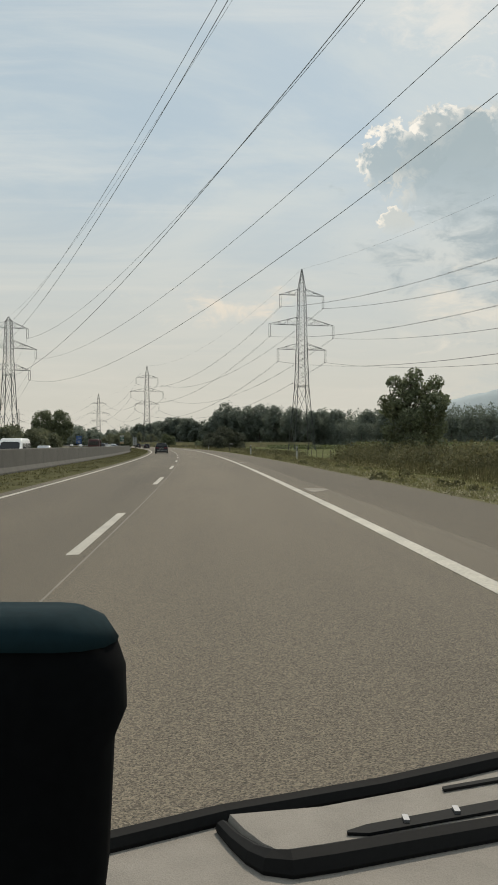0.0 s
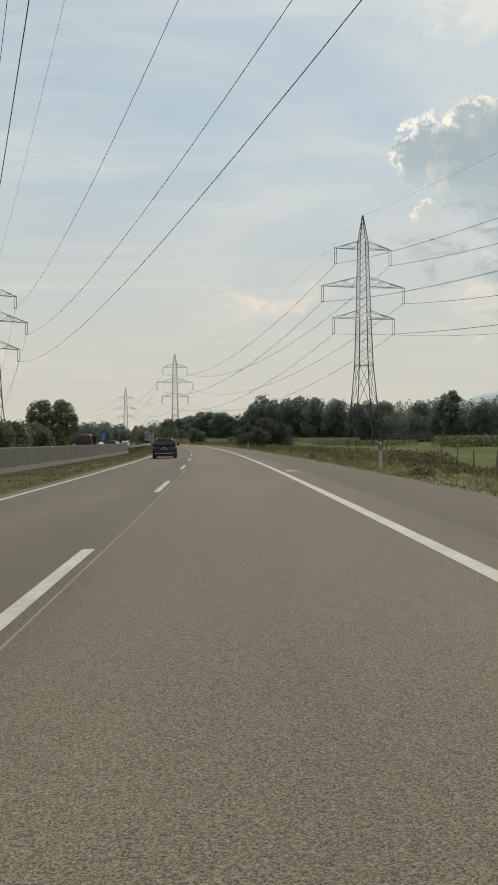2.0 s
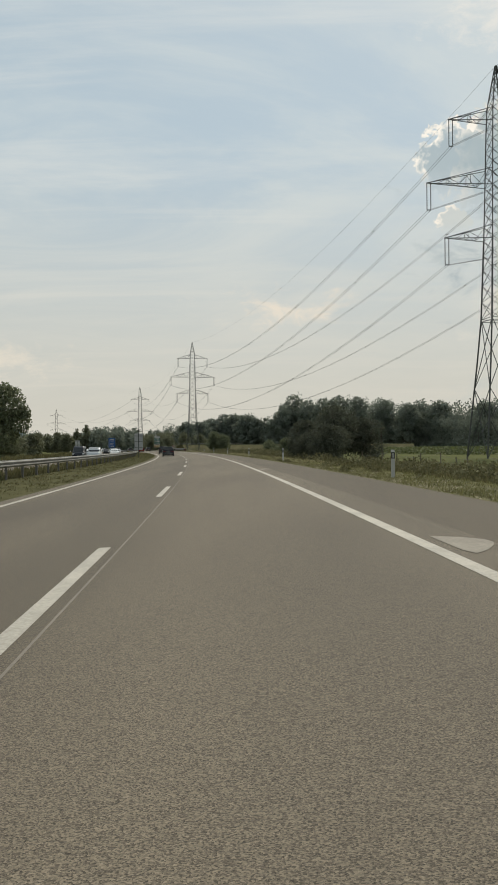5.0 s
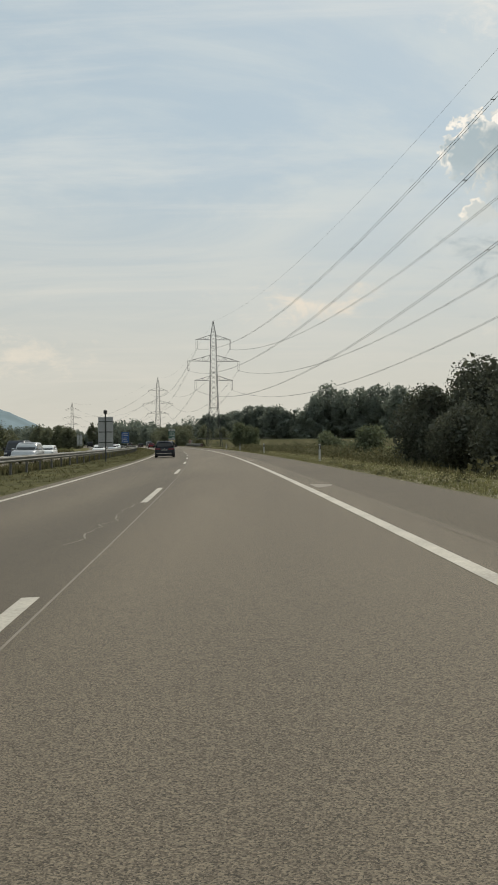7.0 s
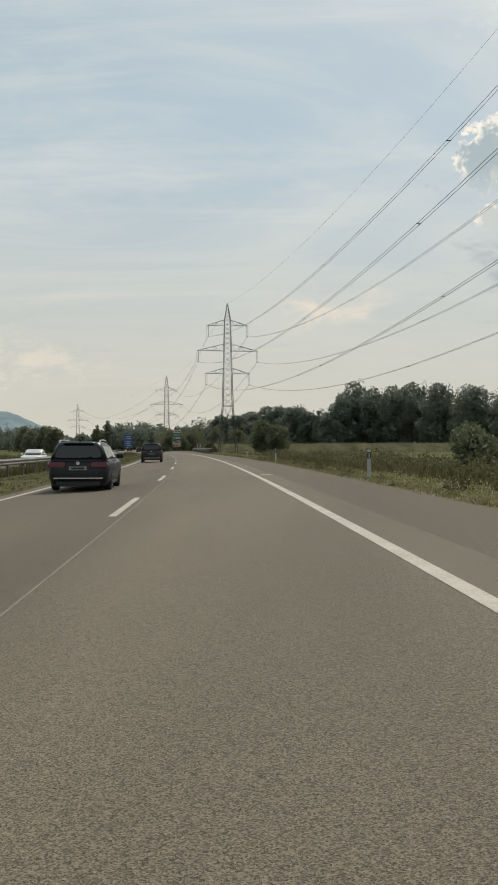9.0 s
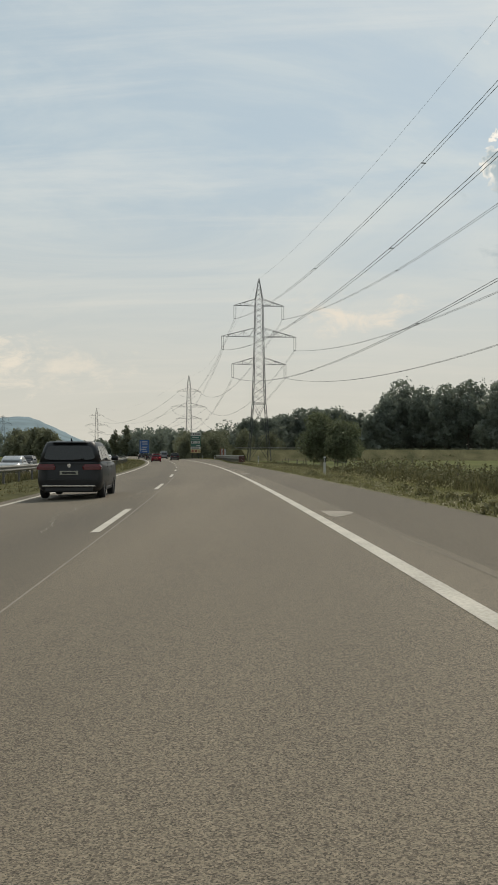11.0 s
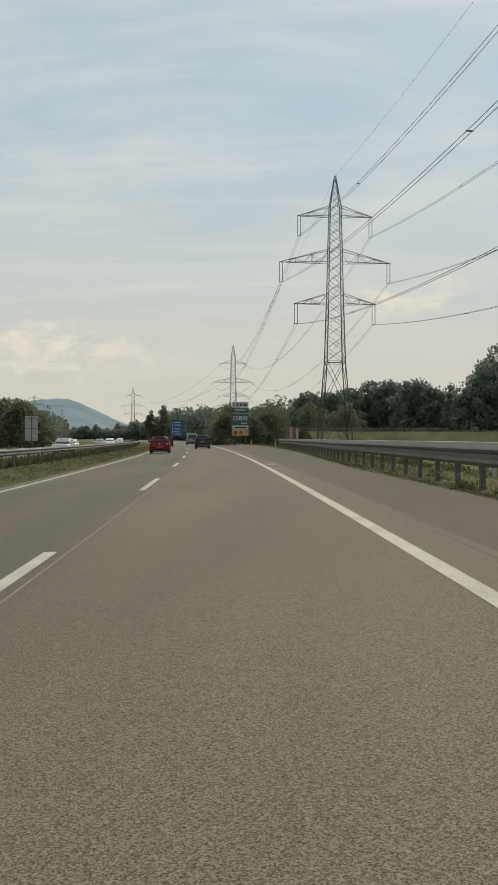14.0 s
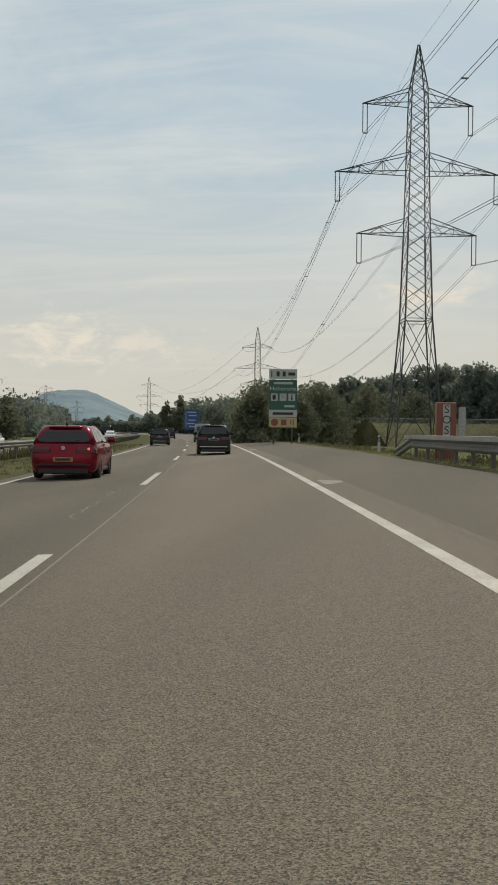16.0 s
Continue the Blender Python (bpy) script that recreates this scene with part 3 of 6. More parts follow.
def crown_points(rng, lobes, n, hollow=0.55):
    """Points in the outer shells of overlapping lobes (x, y, z, radius, squash)."""
    lobes = np.array(lobes)
    weight = lobes[:, 3] ** 2
    pick = rng.choice(len(lobes), n, p=weight / weight.sum())
    d = rng.normal(size=(n, 3))
    d /= np.linalg.norm(d, axis=1)[:, None]
    d[:, 2] += 0.15
    r = lobes[pick, 3] * (hollow + (1.02 - hollow) * rng.random(n) ** 0.6)
    lump = 1 + 0.13 * np.sin(d[:, 0] * 7 + pick) * np.sin(d[:, 1] * 6 + pick * 2) * np.cos(d[:, 2] * 5)
    p = lobes[pick, :3] + d * (r * lump)[:, None] * np.stack([np.ones(n), np.ones(n), lobes[pick, 4]], 1)
    return p


def make_lobes(rng, height, spread, low, count):
    lobes = []
    mid = (height + low) / 2
    for i in range(count):
        a = rng.uniform(0, 2 * math.pi)
        t = (i + 0.5) / count
        z = low + (height - low) * (0.12 + 0.72 * t)
        prof = math.sin(math.pi * min(1, 0.22 + 0.72 * t)) ** 0.8
        r = spread * prof * rng.uniform(0.25, 0.68)
        rad = spread * rng.uniform(0.34, 0.54) * (0.75 + 0.4 * prof)
        lobes.append((r * math.cos(a), r * math.sin(a), min(z, height - rad * 0.8), rad, rng.uniform(0.75, 1.05)))
    lobes.append((0, 0, height - spread * 0.3, spread * 0.34, 0.9))
    return lobes


def dome_lobes(rng, height, spread, count):
    """Lobes of a broad crown: full sides and a rounded top."""
    lobes = [(0, 0, height - spread * 0.42, spread * 0.42, 0.95), (0, 0, height * 0.5, spread * 0.6, 1.1)]
    for i in range(count):
        t = (i + 0.5) / count
        z = height * (0.16 + 0.66 * t)
        reach = spread * (0.62 if t < 0.55 else 0.62 * math.sqrt(max(0.05, 1 - ((t - 0.55) / 0.5) ** 2)))
        a = 2.4 * i + rng.uniform(-0.5, 0.5)
        lobes.append((reach * math.cos(a), reach * math.sin(a), z * rng.uniform(0.95, 1.04), spread * rng.uniform(0.30, 0.44), rng.uniform(0.8, 1.0)))
    return lobes


def woody(rng, lobes, height, thick):
    """Tapered trunk with limbs that reach into the lobes."""
    sh = Shape()
    top = height * 0.82
    trunk = [Vector((math.sin(z * 0.7) * thick * 0.4, math.cos(z * 0.9) * thick * 0.3, z)) for z in np.linspace(-0.3, top, 8)]
    sh.tube(trunk, [thick * (1.25 if i == 0 else 1.0 - 0.85 * i / 7) for i in range(8)], 8)
    for x, y, z, r, _ in lobes:
        start = max(0.12 * height, min(z * 0.65, top * 0.8))
        a = Vector((0, 0, start))
        b = Vector((x * 0.9, y * 0.9, z + r * 0.3))
        m = a.lerp(b, 0.5) + Vector((rng.normal() * 0.1 * r, rng.normal() * 0.1 * r, r * 0.12))
        sh.tube([a, m, b], [thick * 0.42, thick * 0.25, thick * 0.07], 5)
        for _k in range(3):
            c = b + Vector(rng.normal(size=3)) * r * 0.55
            sh.tube([m, m.lerp(c, 0.6) + Vector((0, 0, 0.1 * r)), c], [thick * 0.16, thick * 0.09, thick * 0.03], 4)
    return sh


def tree(name, x, y, z, height, spread, low, n, leaf, seed, label, category="tree", mat=None, count=12, thick=0.25, lobes=None, group=""):
    rng = np.random.default_rng(seed)
    root = thing(name, pose(x, y, z), label, category, group)
    lobes = lobes or make_lobes(rng, height, spread, low, count)
    part("trunk", woody(rng, lobes, height, thick), M_BARK, root, smooth=True)
    v, q = cards(rng, np.concatenate([crown_points(rng, lobes, n), crown_points(rng, lobes, n // 8, 0.2)]), np.concatenate([np.full(n, leaf), np.full(n // 8, leaf * 2.2)]))
    keep = v.reshape(-1, 4, 3)[:, :, 2].min(axis=1) > -0.05
    v = v.reshape(-1, 4, 3)[keep].reshape(-1, 3)
    part("crown", array_mesh("crown", v, np.arange(len(v)).reshape(-1, 4), mat or M_LEAF), mat or M_LEAF, root)
    return root


def at_road(s, off):
    p = place(s, off)
    return p.x, p.y


# far woodland, laid out along the wood's edge as runs of (start, end, height, trees)
WOOD_RUNS = [
    ((215, 380), (126, 570), 25, 22), ((135, 560), (78, 682), 23, 30), ((78, 692), (8, 752), 28, 22), ((4, 760), (-36, 790), 20, 12),
    ((-34, 770), (-62, 735), 16, 8), ((-62, 735), (-95, 830), 15, 12), ((-95, 830), (-120, 960), 17, 14), ((-115, 960), (-190, 1100), 21, 18),
    ((-190, 1120), (-420, 1120), 12, 26), ((-160, 640), (-215, 800), 13, 8), ((-205, 800), (-300, 1000), 17, 10), ((-300, 1000), (-460, 1080), 16, 14),
    ((-420, 1120), (-640, 1060), 20, 8), ((-129, 680), (-185, 860), 12.5, 18), ((-240, 1180), (-130, 1010), 16, 16), ((-104, 470), (-146, 600), 9, 5), ((-126, 560), (-176, 720), 11, 6),
]
DRIVE = [(0, 0), (-3, 121), (-9, 225), (-19, 324), (-40, 462)]


# tall trees that stand out along the edge of the wood: place, height, spread
EDGE_TREES = [(-54, 735, 18, 6), (-47, 746, 18, 6), (-41, 766, 21, 7), (-33, 776, 24, 7.5), (-26, 770, 24, 7), (-17, 752, 23, 7), (-11, 750, 20, 5.5), (1, 729, 19, 5), (7, 737, 28, 7), (13, 746, 35, 8.5),
              (22, 738, 31, 8), (31, 731, 32, 8), (40, 725, 33, 8), (49, 700, 31, 7.5), (62, 689, 29, 8), (75, 674, 26, 7)]
EDGE_TREES += [(84, 688, 28, 8), (92, 671, 27, 7), (110, 640, 26, 7.5), (119, 610, 28, 7), (118, 585, 29, 5), (131, 570, 22, 7)]
CANOPY = [(x + 2, y + 5, h) for x, y, h, w in EDGE_TREES if w > 5.4]
CANOPY_EAST = [(128, 566, 24), (150, 520, 25), (172, 470, 25), (194, 425, 24), (215, 380, 24), (232, 345, 22)]


def woodland():
    rng = np.random.default_rng(11)
    shapes = [dome_lobes(rng, 1.0, 0.33 + 0.03 * (k % 3), 11 + k % 4) for k in range(8)]
    allv, trunk = [], Shape()
    for (x0, y0), (x1, y1), h, n in WOOD_RUNS:
        ln = math.hypot(x1 - x0, y1 - y0)
        nx, ny = (y1 - y0) / ln, -(x1 - x0) / ln
        if ny < 0:
            nx, ny = -nx, -ny
        if (x0 + x1) / 2 < -100 and nx > 0:
            nx, ny = -nx, -ny
        near = min(math.hypot((x0 + x1) / 2 - a, (y0 + y1) / 2 - b) for a, b in DRIVE if b < (y0 + y1) / 2)
        leaf = min(0.80, max(0.28, near * 0.0014))
        per = int(min(760, max(350, 0.55 * (h / leaf) ** 2)))
        protos = [np.concatenate([crown_points(rng, lobes, per, 0.72), crown_points(rng, lobes, per // 5, 0.25)]) for lobes in shapes]
        size = np.concatenate([np.full(per, leaf), np.full(per // 5, leaf * 2.0)])
        for i in range(int(n * 1.6)):
            u = rng.random()
            back = abs(rng.normal()) * 9 + (i % 2) * 5
            hh = h * rng.choice([0.72, 0.85, 0.95, 1.0, 1.06], p=[0.15, 0.25, 0.25, 0.2, 0.15]) * rng.uniform(0.93, 1.05)
            wide = hh * rng.uniform(0.75, 1.15)
            cen = protos[int(rng.integers(len(protos)))]
            a = rng.uniform(0, 2 * math.pi)
            p = cen * np.array([wide, wide, hh])
            p = np.stack([p[:, 0] * math.cos(a) - p[:, 1] * math.sin(a), p[:, 0] * math.sin(a) + p[:, 1] * math.cos(a), p[:, 2]], 1)
            bx, by = x0 + (x1 - x0) * u + nx * back, y0 + (y1 - y0) * u + ny * back
            v, _q = cards(rng, p + np.array([bx, by, -0.7]), size)
            allv.append(v)
            trunk.tube([(bx, by, -0.9), (bx, by, hh * 0.4)], [0.3, 0.18], 5)
        # undergrowth that closes the foot of the wood
        m = int(ln * 50)
        u = rng.random(m)
        c = np.stack([x0 + (x1 - x0) * u + nx * rng.uniform(-2, 8, m), y0 + (y1 - y0) * u + ny * rng.uniform(-2, 8, m), -0.6 + rng.random(m) * h * 0.70], 1)
        allv.append(cards(rng, c, max(0.36, leaf * 1.5))[0])
        m = int(ln * 14)
        u = rng.random(m)
        c = np.stack([x0 + (x1 - x0) * u + nx * rng.uniform(-2, 6, m), y0 + (y1 - y0) * u + ny * rng.uniform(-2, 6, m), -0.3 + rng.random(m) * min(5.0, h * 0.4)], 1)
        allv.append(cards(rng, c, 1.1)[0])
    # the closed canopy behind the trees of the edge
    for run in (CANOPY, CANOPY_EAST):
        xs, ys, hs = (np.array(c, float) for c in zip(*run))
        along = np.concatenate([[0], np.cumsum(np.hypot(np.diff(xs), np.diff(ys)))])
        m = int(along[-1] * 60)
        u = rng.random(m) * along[-1]
        top = np.interp(u, along, hs) * (0.96 + 0.05 * np.sin(u * 0.61) + 0.04 * np.sin(u * 1.37 + 1.0) + 0.03 * np.sin(u * 2.9))
        t = rng.random(m) ** 0.75
        deep = rng.uniform(0, 9, m)
        c = np.stack([np.interp(u, along, xs) + deep * 0.45, np.interp(u, along, ys) + deep * 0.9, -0.6 + t * (top - 0.03 * (deep - 4.5) ** 2)], 1)
        allv.append(cards(rng, c, np.where(t > 0.72, 0.62, 1.2))[0])
    v = np.concatenate(allv)
    root = thing("woodland", Matrix(), "dense dark green deciduous woodland along the fields", "woodland", "", "stuff")
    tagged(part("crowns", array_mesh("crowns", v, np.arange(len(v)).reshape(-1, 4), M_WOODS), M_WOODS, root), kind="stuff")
    tagged(part("trunks", trunk, M_BARK, root), kind="stuff")


woodland()

for i, (x, y, h, w) in enumerate(EDGE_TREES):
    crown = dome_lobes(np.random.default_rng(300 + i), h, w * 1.32, 14)
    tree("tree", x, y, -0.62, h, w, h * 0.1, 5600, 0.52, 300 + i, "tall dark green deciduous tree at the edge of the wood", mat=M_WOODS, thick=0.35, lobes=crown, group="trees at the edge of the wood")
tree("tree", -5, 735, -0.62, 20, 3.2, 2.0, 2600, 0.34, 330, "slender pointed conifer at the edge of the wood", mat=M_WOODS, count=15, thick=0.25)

# single trees and bushes
YOUNG = [(x * (0.80 if x < 0 else 0.95) + 0.3, y, z, r * 0.80, k) for x, y, z, r, k in dome_lobes(np.random.default_rng(8), 8.0, 3.4, 15)]
YOUNG += [(-2.0, 0.3, 5.3, 0.70, 0.9), (2.7, -0.2, 5.4, 0.75, 0.9), (0.5, 0.4, 7.6, 0.7, 1.0), (-1.3, 0.0, 6.9, 0.7, 1.0), (2.2, 0.0, 7.0, 0.75, 0.9)]
tree("tree", *at_road(78, 18.0), -0.62, 8.0, 3.2, 0.8, 9500, 0.112, 21, "young walnut-like roadside tree with a full green crown", thick=0.16, lobes=YOUNG)
LOBES = [(-3.3, 0, 9.4, 3.2, 0.95), (3.0, 0, 9.0, 3.4, 0.95), (-4.4, 0.5, 6.4, 2.6, 0.9), (4.6, 0, 6.2, 2.7, 0.9), (0, 0, 5.8, 2.8, 1.0), (-2.6, 0, 4.0, 2.6, 1.0), (2.6, 0, 3.6, 2.7, 1.0), (-2.0, 0.5, 11.3, 1.9, 0.9), (2.3, 0.4, 11.0, 2.1, 0.9), (-5.6, 0, 8.4, 1.3, 0.9), (5.8, 0, 7.8, 1.4, 0.9), (0.3, 0.3, 8.4, 1.6, 1.0)]
tree("tree", -51.5, 309.5, -0.62, 13.6, 6, 1, 11500, 0.21, 22, "large round deciduous tree with two domed halves", mat=M_LEAF, lobes=LOBES, thick=0.4)
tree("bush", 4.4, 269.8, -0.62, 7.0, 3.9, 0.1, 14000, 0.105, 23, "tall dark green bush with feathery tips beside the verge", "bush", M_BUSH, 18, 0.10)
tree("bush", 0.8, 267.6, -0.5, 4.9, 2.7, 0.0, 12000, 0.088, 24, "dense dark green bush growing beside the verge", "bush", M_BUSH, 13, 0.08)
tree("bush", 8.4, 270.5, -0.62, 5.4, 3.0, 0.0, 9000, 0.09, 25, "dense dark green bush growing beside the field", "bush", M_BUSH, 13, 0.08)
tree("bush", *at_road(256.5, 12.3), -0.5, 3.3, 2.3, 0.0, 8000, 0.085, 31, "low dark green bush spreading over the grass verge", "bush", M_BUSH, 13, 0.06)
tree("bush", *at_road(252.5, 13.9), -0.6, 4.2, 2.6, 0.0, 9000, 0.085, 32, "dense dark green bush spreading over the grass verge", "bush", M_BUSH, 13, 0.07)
tree("bush", -19.6, 433.0, -0.6, 6.6, 3.0, 0.9, 15000, 0.09, 26, "tall olive-green bush with upright twigs by the verge", "bush", M_LEAF, 15, 0.09)
tree("bush", -17.2, 431.8, -0.6, 5.6, 2.8, 0.7, 10000, 0.09, 27, "rounded olive-green bush by the field fence", "bush", M_LEAF, 12, 0.07)
tree("bush", *at_road(290, 13.5), -0.6, 3.0, 2.0, 0.0, 5000, 0.11, 28, "low brownish green bush among tall weeds", "bush", M_LEAF, 10, 0.05)
tree("bush", *at_road(318, 14.5), -0.6, 2.8, 2.2, 0.0, 5000, 0.11, 29, "low brownish green bush among tall weeds", "bush", M_LEAF, 10, 0.05)
LAYBY_TREES = [(-53.5, 550, 5.6, 3.0), (-50.5, 556, 5.4, 3.0), (-48.5, 564, 7.0, 3.8), (-55.5, 570, 7.6, 3.9), (-51, 590, 8.4, 4.2), (-45, 612, 9.6, 4.4), (-37, 618, 9.0, 4.4),
               (-58.5, 588, 7.6, 4.2), (-63, 612, 8.8, 4.6), (-54, 606, 9.2, 4.8), (-60, 640, 9.8, 5.0), (-70, 655, 8.8, 4.6), (-58, 672, 11.0, 5.4)]
for i, (x, y, h, w) in enumerate(LAYBY_TREES):
    tree("tree", x, y, -0.62, h, w, 0.0, 7200 if y < 600 else 3600, 0.14 if y < 600 else 0.21, 40 + i, "bushy green tree at the edge of the motorway", mat=M_LEAF_DARK, count=15, thick=0.14, group="trees beside the lay-by")
for i, (x, y, h, w) in enumerate([(-104, 596, 9.6, 4.4), (-111, 604, 9.0, 4.4), (-117, 612, 10.2, 4.8), (-108, 616, 7.6, 4.0)]):
    tree("tree", x, y, -0.62, h, w, 0.0, 4200, 0.22, 180 + i, "dark leafy tree beyond the opposite carriageway", mat=M_LEAF_DARK, count=15, thick=0.2, group="trees beyond the opposite carriageway")
for i, (s, off, h, w) in enumerate([(118, -29, 4.5, 3.2), (138, -31, 5.0, 3.4), (160, -30, 4.4, 3.2), (184, -32, 5.2, 3.6), (210, -31, 5.0, 3.4), (236, -33, 5.4, 3.8), (262, -31, 4.6, 3.2), (284, -35, 6.2, 4.0), (330, -34, 5.5, 3.8), (352, -36, 5.0, 3.6), (378, -34, 5.2, 3.6), (404, -36, 4.6, 3.4)]):
    tree("bush", *at_road(s, off), -0.62, h, w, 0.0, 2300, 0.25, 60 + i, "dark hedge bush beyond the opposite carriageway", "bush", M_LEAF_DARK, 11, 0.08, group="hedge bushes")
for i, (x, y, h, w) in enumerate([(-93, 566, 8.4, 4.2), (-99, 573, 9.0, 4.6), (-105, 580, 7.8, 4.2), (-97, 584, 7.2, 4.0), (-88, 560, 5.2, 3.2)]):
    tree("tree", x, y, -0.62, h, w, 0.1, 4200, 0.23, 80 + i, "dark round tree in a clump beyond the opposite carriageway", mat=M_LEAF_DARK, count=12, thick=0.2, group="clump of trees")
for i, (x, y, h) in enumerate([(-177, 1046, 25), (-187, 1050, 21), (-168, 1060, 18)]):
    tree("tree", x, y, -0.62, h, h * 0.24, 1.0, 2400, 0.5, 90 + i, "tall slender tree with an uneven pointed crown", mat=M_LEAF_DARK, count=15, thick=0.3)


def blades(name, rng, n, s_range, off_range, height, z_of, mat, label, category, width=0.012, lean=0.35, power=1.0, tuft=7):
    """Many single grass blades in tufts, as one object."""
    k = n // tuft
    s = np.repeat(rng.uniform(*s_range, k), tuft) + rng.normal(size=k * tuft) * 0.07
    o = np.repeat(off_range[0] + (off_range[1] - off_range[0]) * rng.random(k) ** power, tuft) + rng.normal(size=k * tuft) * 0.07
    big = np.repeat(rng.uniform(0.5, 1.25, k), tuft)
    m = k * tuft
    x, y = places(s, o)
    z = z_of(o)
    h = height * big * rng.uniform(0.6, 1.2, m)
    a = rng.uniform(0, 2 * math.pi, m)
    w = width * (1 + h * 2)
    base = np.stack([x, y, z - 0.02], 1)
    side = np.stack([np.cos(a), np.sin(a), np.zeros(m)], 1) * w[:, None]
    tip = base + np.stack([rng.normal(size=m) * lean * h, rng.normal(size=m) * lean * h, h], 1)
    v = np.stack([base - side, base + side, tip], 1).reshape(-1, 3)
    return tagged(part(name, array_mesh(name, v, np.arange(m * 3).reshape(m, 3), mat), mat), label, category, "", "stuff")


right_z = lambda o: np.interp(o, [4.70, 5.0, 7.9, 10.7, 13.7], [0.165, 0.15, 0.05, -0.45, -0.61])
left_z = lambda o: np.interp(o, [-11.0, -9.4, -6.25, -5.85], [-0.30, -0.24, -0.19, -0.205])
R = np.random.default_rng(5)
blades("grass", R, 130000, (5, 442), (4.85, 9.5), 0.10, right_z, M_BLADE, "dry short grass of the verge, yellow-green", "grass", 0.014, power=1.4)
blades("hay", R, 56000, (12, 442), (4.80, 6.9), 0.07, right_z, M_HAY, "pale dry cut grass left along the edge of the asphalt", "hay", 0.016, lean=1.8, power=1.8)
blades("grass", R, 80000, (15, 560), (-6.0, -10.9), 0.10, left_z, M_WEED, "dry grass of the median strip", "grass", 0.014)
# weeds added to fill the dark band of rail and shadow behind the guardrail
blades("weeds", R, 46000, (180, 620), (-9.7, -10.9), 0.45, left_z, M_WEED, "weeds added to fill the dark band behind the median guardrail", "weeds", 0.022, 0.25)
blades("weeds", R, 60000, (20, 420), (8.6, 15.5), 0.32, right_z, M_WEED, "tall brownish weeds along the field edge", "weeds", 0.020, 0.2)
blades("weeds", R, 14000, (34, 84), (13.0, 17.5), 0.6, right_z, M_WEED, "waist-high brown weeds round the roadside tree", "weeds", 0.022, 0.2)
blades("weeds", R, 34000, (263, 385), (9.4, 17.5), 0.6, right_z, M_WEED, "waist-high reeds and weeds beside the verge", "weeds", 0.022, 0.2)
blades("weeds", R, 22000, (430, 720), (8.4, 14.0), 0.32, right_z, M_WEED, "tall weeds behind the guardrail", "weeds", 0.020, 0.2)
blades("weeds", R, 16000, (462, 540), (8.2, 11.0), 0.42, right_z, M_WEED, "thick weeds and grass round the emergency telephone", "weeds", 0.020, 0.25)
blades("weeds", R, 14000, (30, 420), (-23, -29), 0.8, lambda o: np.full(len(o), -0.55), M_WEED, "weeds beyond the opposite carriageway", "weeds", 0.025, 0.2)


def scrub(label, s_range, off_range, mounds, height, n, seed, leaf=0.11):
    """Uneven mounds of small leaves and stalks, as one object."""
    rng = np.random.default_rng(seed)
    ms, mo = rng.uniform(*s_range, mounds), rng.uniform(*off_range, mounds)
    mh = height * rng.uniform(0.35, 1.15, mounds)
    mr = mh * rng.uniform(0.8, 1.5, mounds)
    k = rng.choice(mounds, n, p=mr ** 2 / (mr ** 2).sum())
    d = rng.normal(size=(n, 3))
    d /= np.linalg.norm(d, axis=1)[:, None]
    d *= (0.55 + 0.5 * rng.random(n) ** 0.7)[:, None]
    o = mo[k] + d[:, 0] * mr[k]
    x, y = places(ms[k] + d[:, 1] * mr[k], o)
    v, q = cards(rng, np.stack([x, y, right_z(o) + np.abs(d[:, 2]) * mh[k]], 1), leaf)
    tagged(part("scrub", array_mesh("scrub", v, q, M_SCRUB), M_SCRUB), label, "scrub", "", "stuff")


scrub("brownish scrub and tall weeds round the roadside tree", (34, 92), (14.4, 20.0), 170, 1.9, 34000, 71, 0.105)
scrub("low green and brown weeds along the meadow", (110, 245), (9.8, 15.5), 260, 0.95, 24000, 72, 0.10)
scrub("tangled brown-green scrub beside the verge", (264, 385), (10.0, 17.0), 340, 1.35, 52000, 73, 0.085)
scrub("low weeds on the ditch bank", (375, 440), (8.8, 13.5), 170, 0.65, 20000, 76, 0.075)
scrub("low bramble scrub behind the guardrail", (430, 545), (8.6, 12.0), 160, 0.55, 26000, 74, 0.08)
scrub("small weed clumps at the edge of the asphalt", (20, 440), (4.85, 7.5), 200, 0.24, 12000, 75, 0.05)


def flower_heads(s_range, off_range, n, seed):
    rng = np.random.default_rng(seed)
    s, o = rng.uniform(*s_range, n), off_range[0] + (off_range[1] - off_range[0]) * rng.random(n)
    x, y = places(s, o)
    v, q = cards(rng, np.stack([x, y, right_z(o) + rng.uniform(0.1, 0.3, n)], 1), 0.028)
    tagged(part("flowers", array_mesh("flowers", v, q, M_FLOWER), M_FLOWER), "pale seed heads and small flowers in the verge", "flowers", "", "stuff")


flower_heads((200, 300), (5.0, 6.6), 3500, 3)
flower_heads((350, 440), (5.0, 7.4), 3500, 4)
flower_heads((20, 150), (5.2, 8.5), 2200, 6)


def maize(x0, y0, x1, y1, depth, height, n, seed):
    rng = np.random.default_rng(seed)
    u, w = rng.random(n), rng.random(n)
    ln = math.hypot(x1 - x0, y1 - y0)
    nx, ny = (y1 - y0) / ln, -(x1 - x0) / ln
    c = np.stack([x0 + (x1 - x0) * u + nx * depth * w, y0 + (y1 - y0) * u + ny * depth * w, -0.6 + height * rng.random(n) ** 0.7], 1)
    v, q = cards(rng, c, 0.30)
    tagged(part("maize", array_mesh("maize", v, q, M_CORN), M_CORN), "ripening maize field in front of the wood", "maize", "", "stuff")


maize(46, 105, 66, 330, 26, 2.3, 9000, 8)
maize(34, 330, 24, 400, 18, 1.6, 6000, 9)
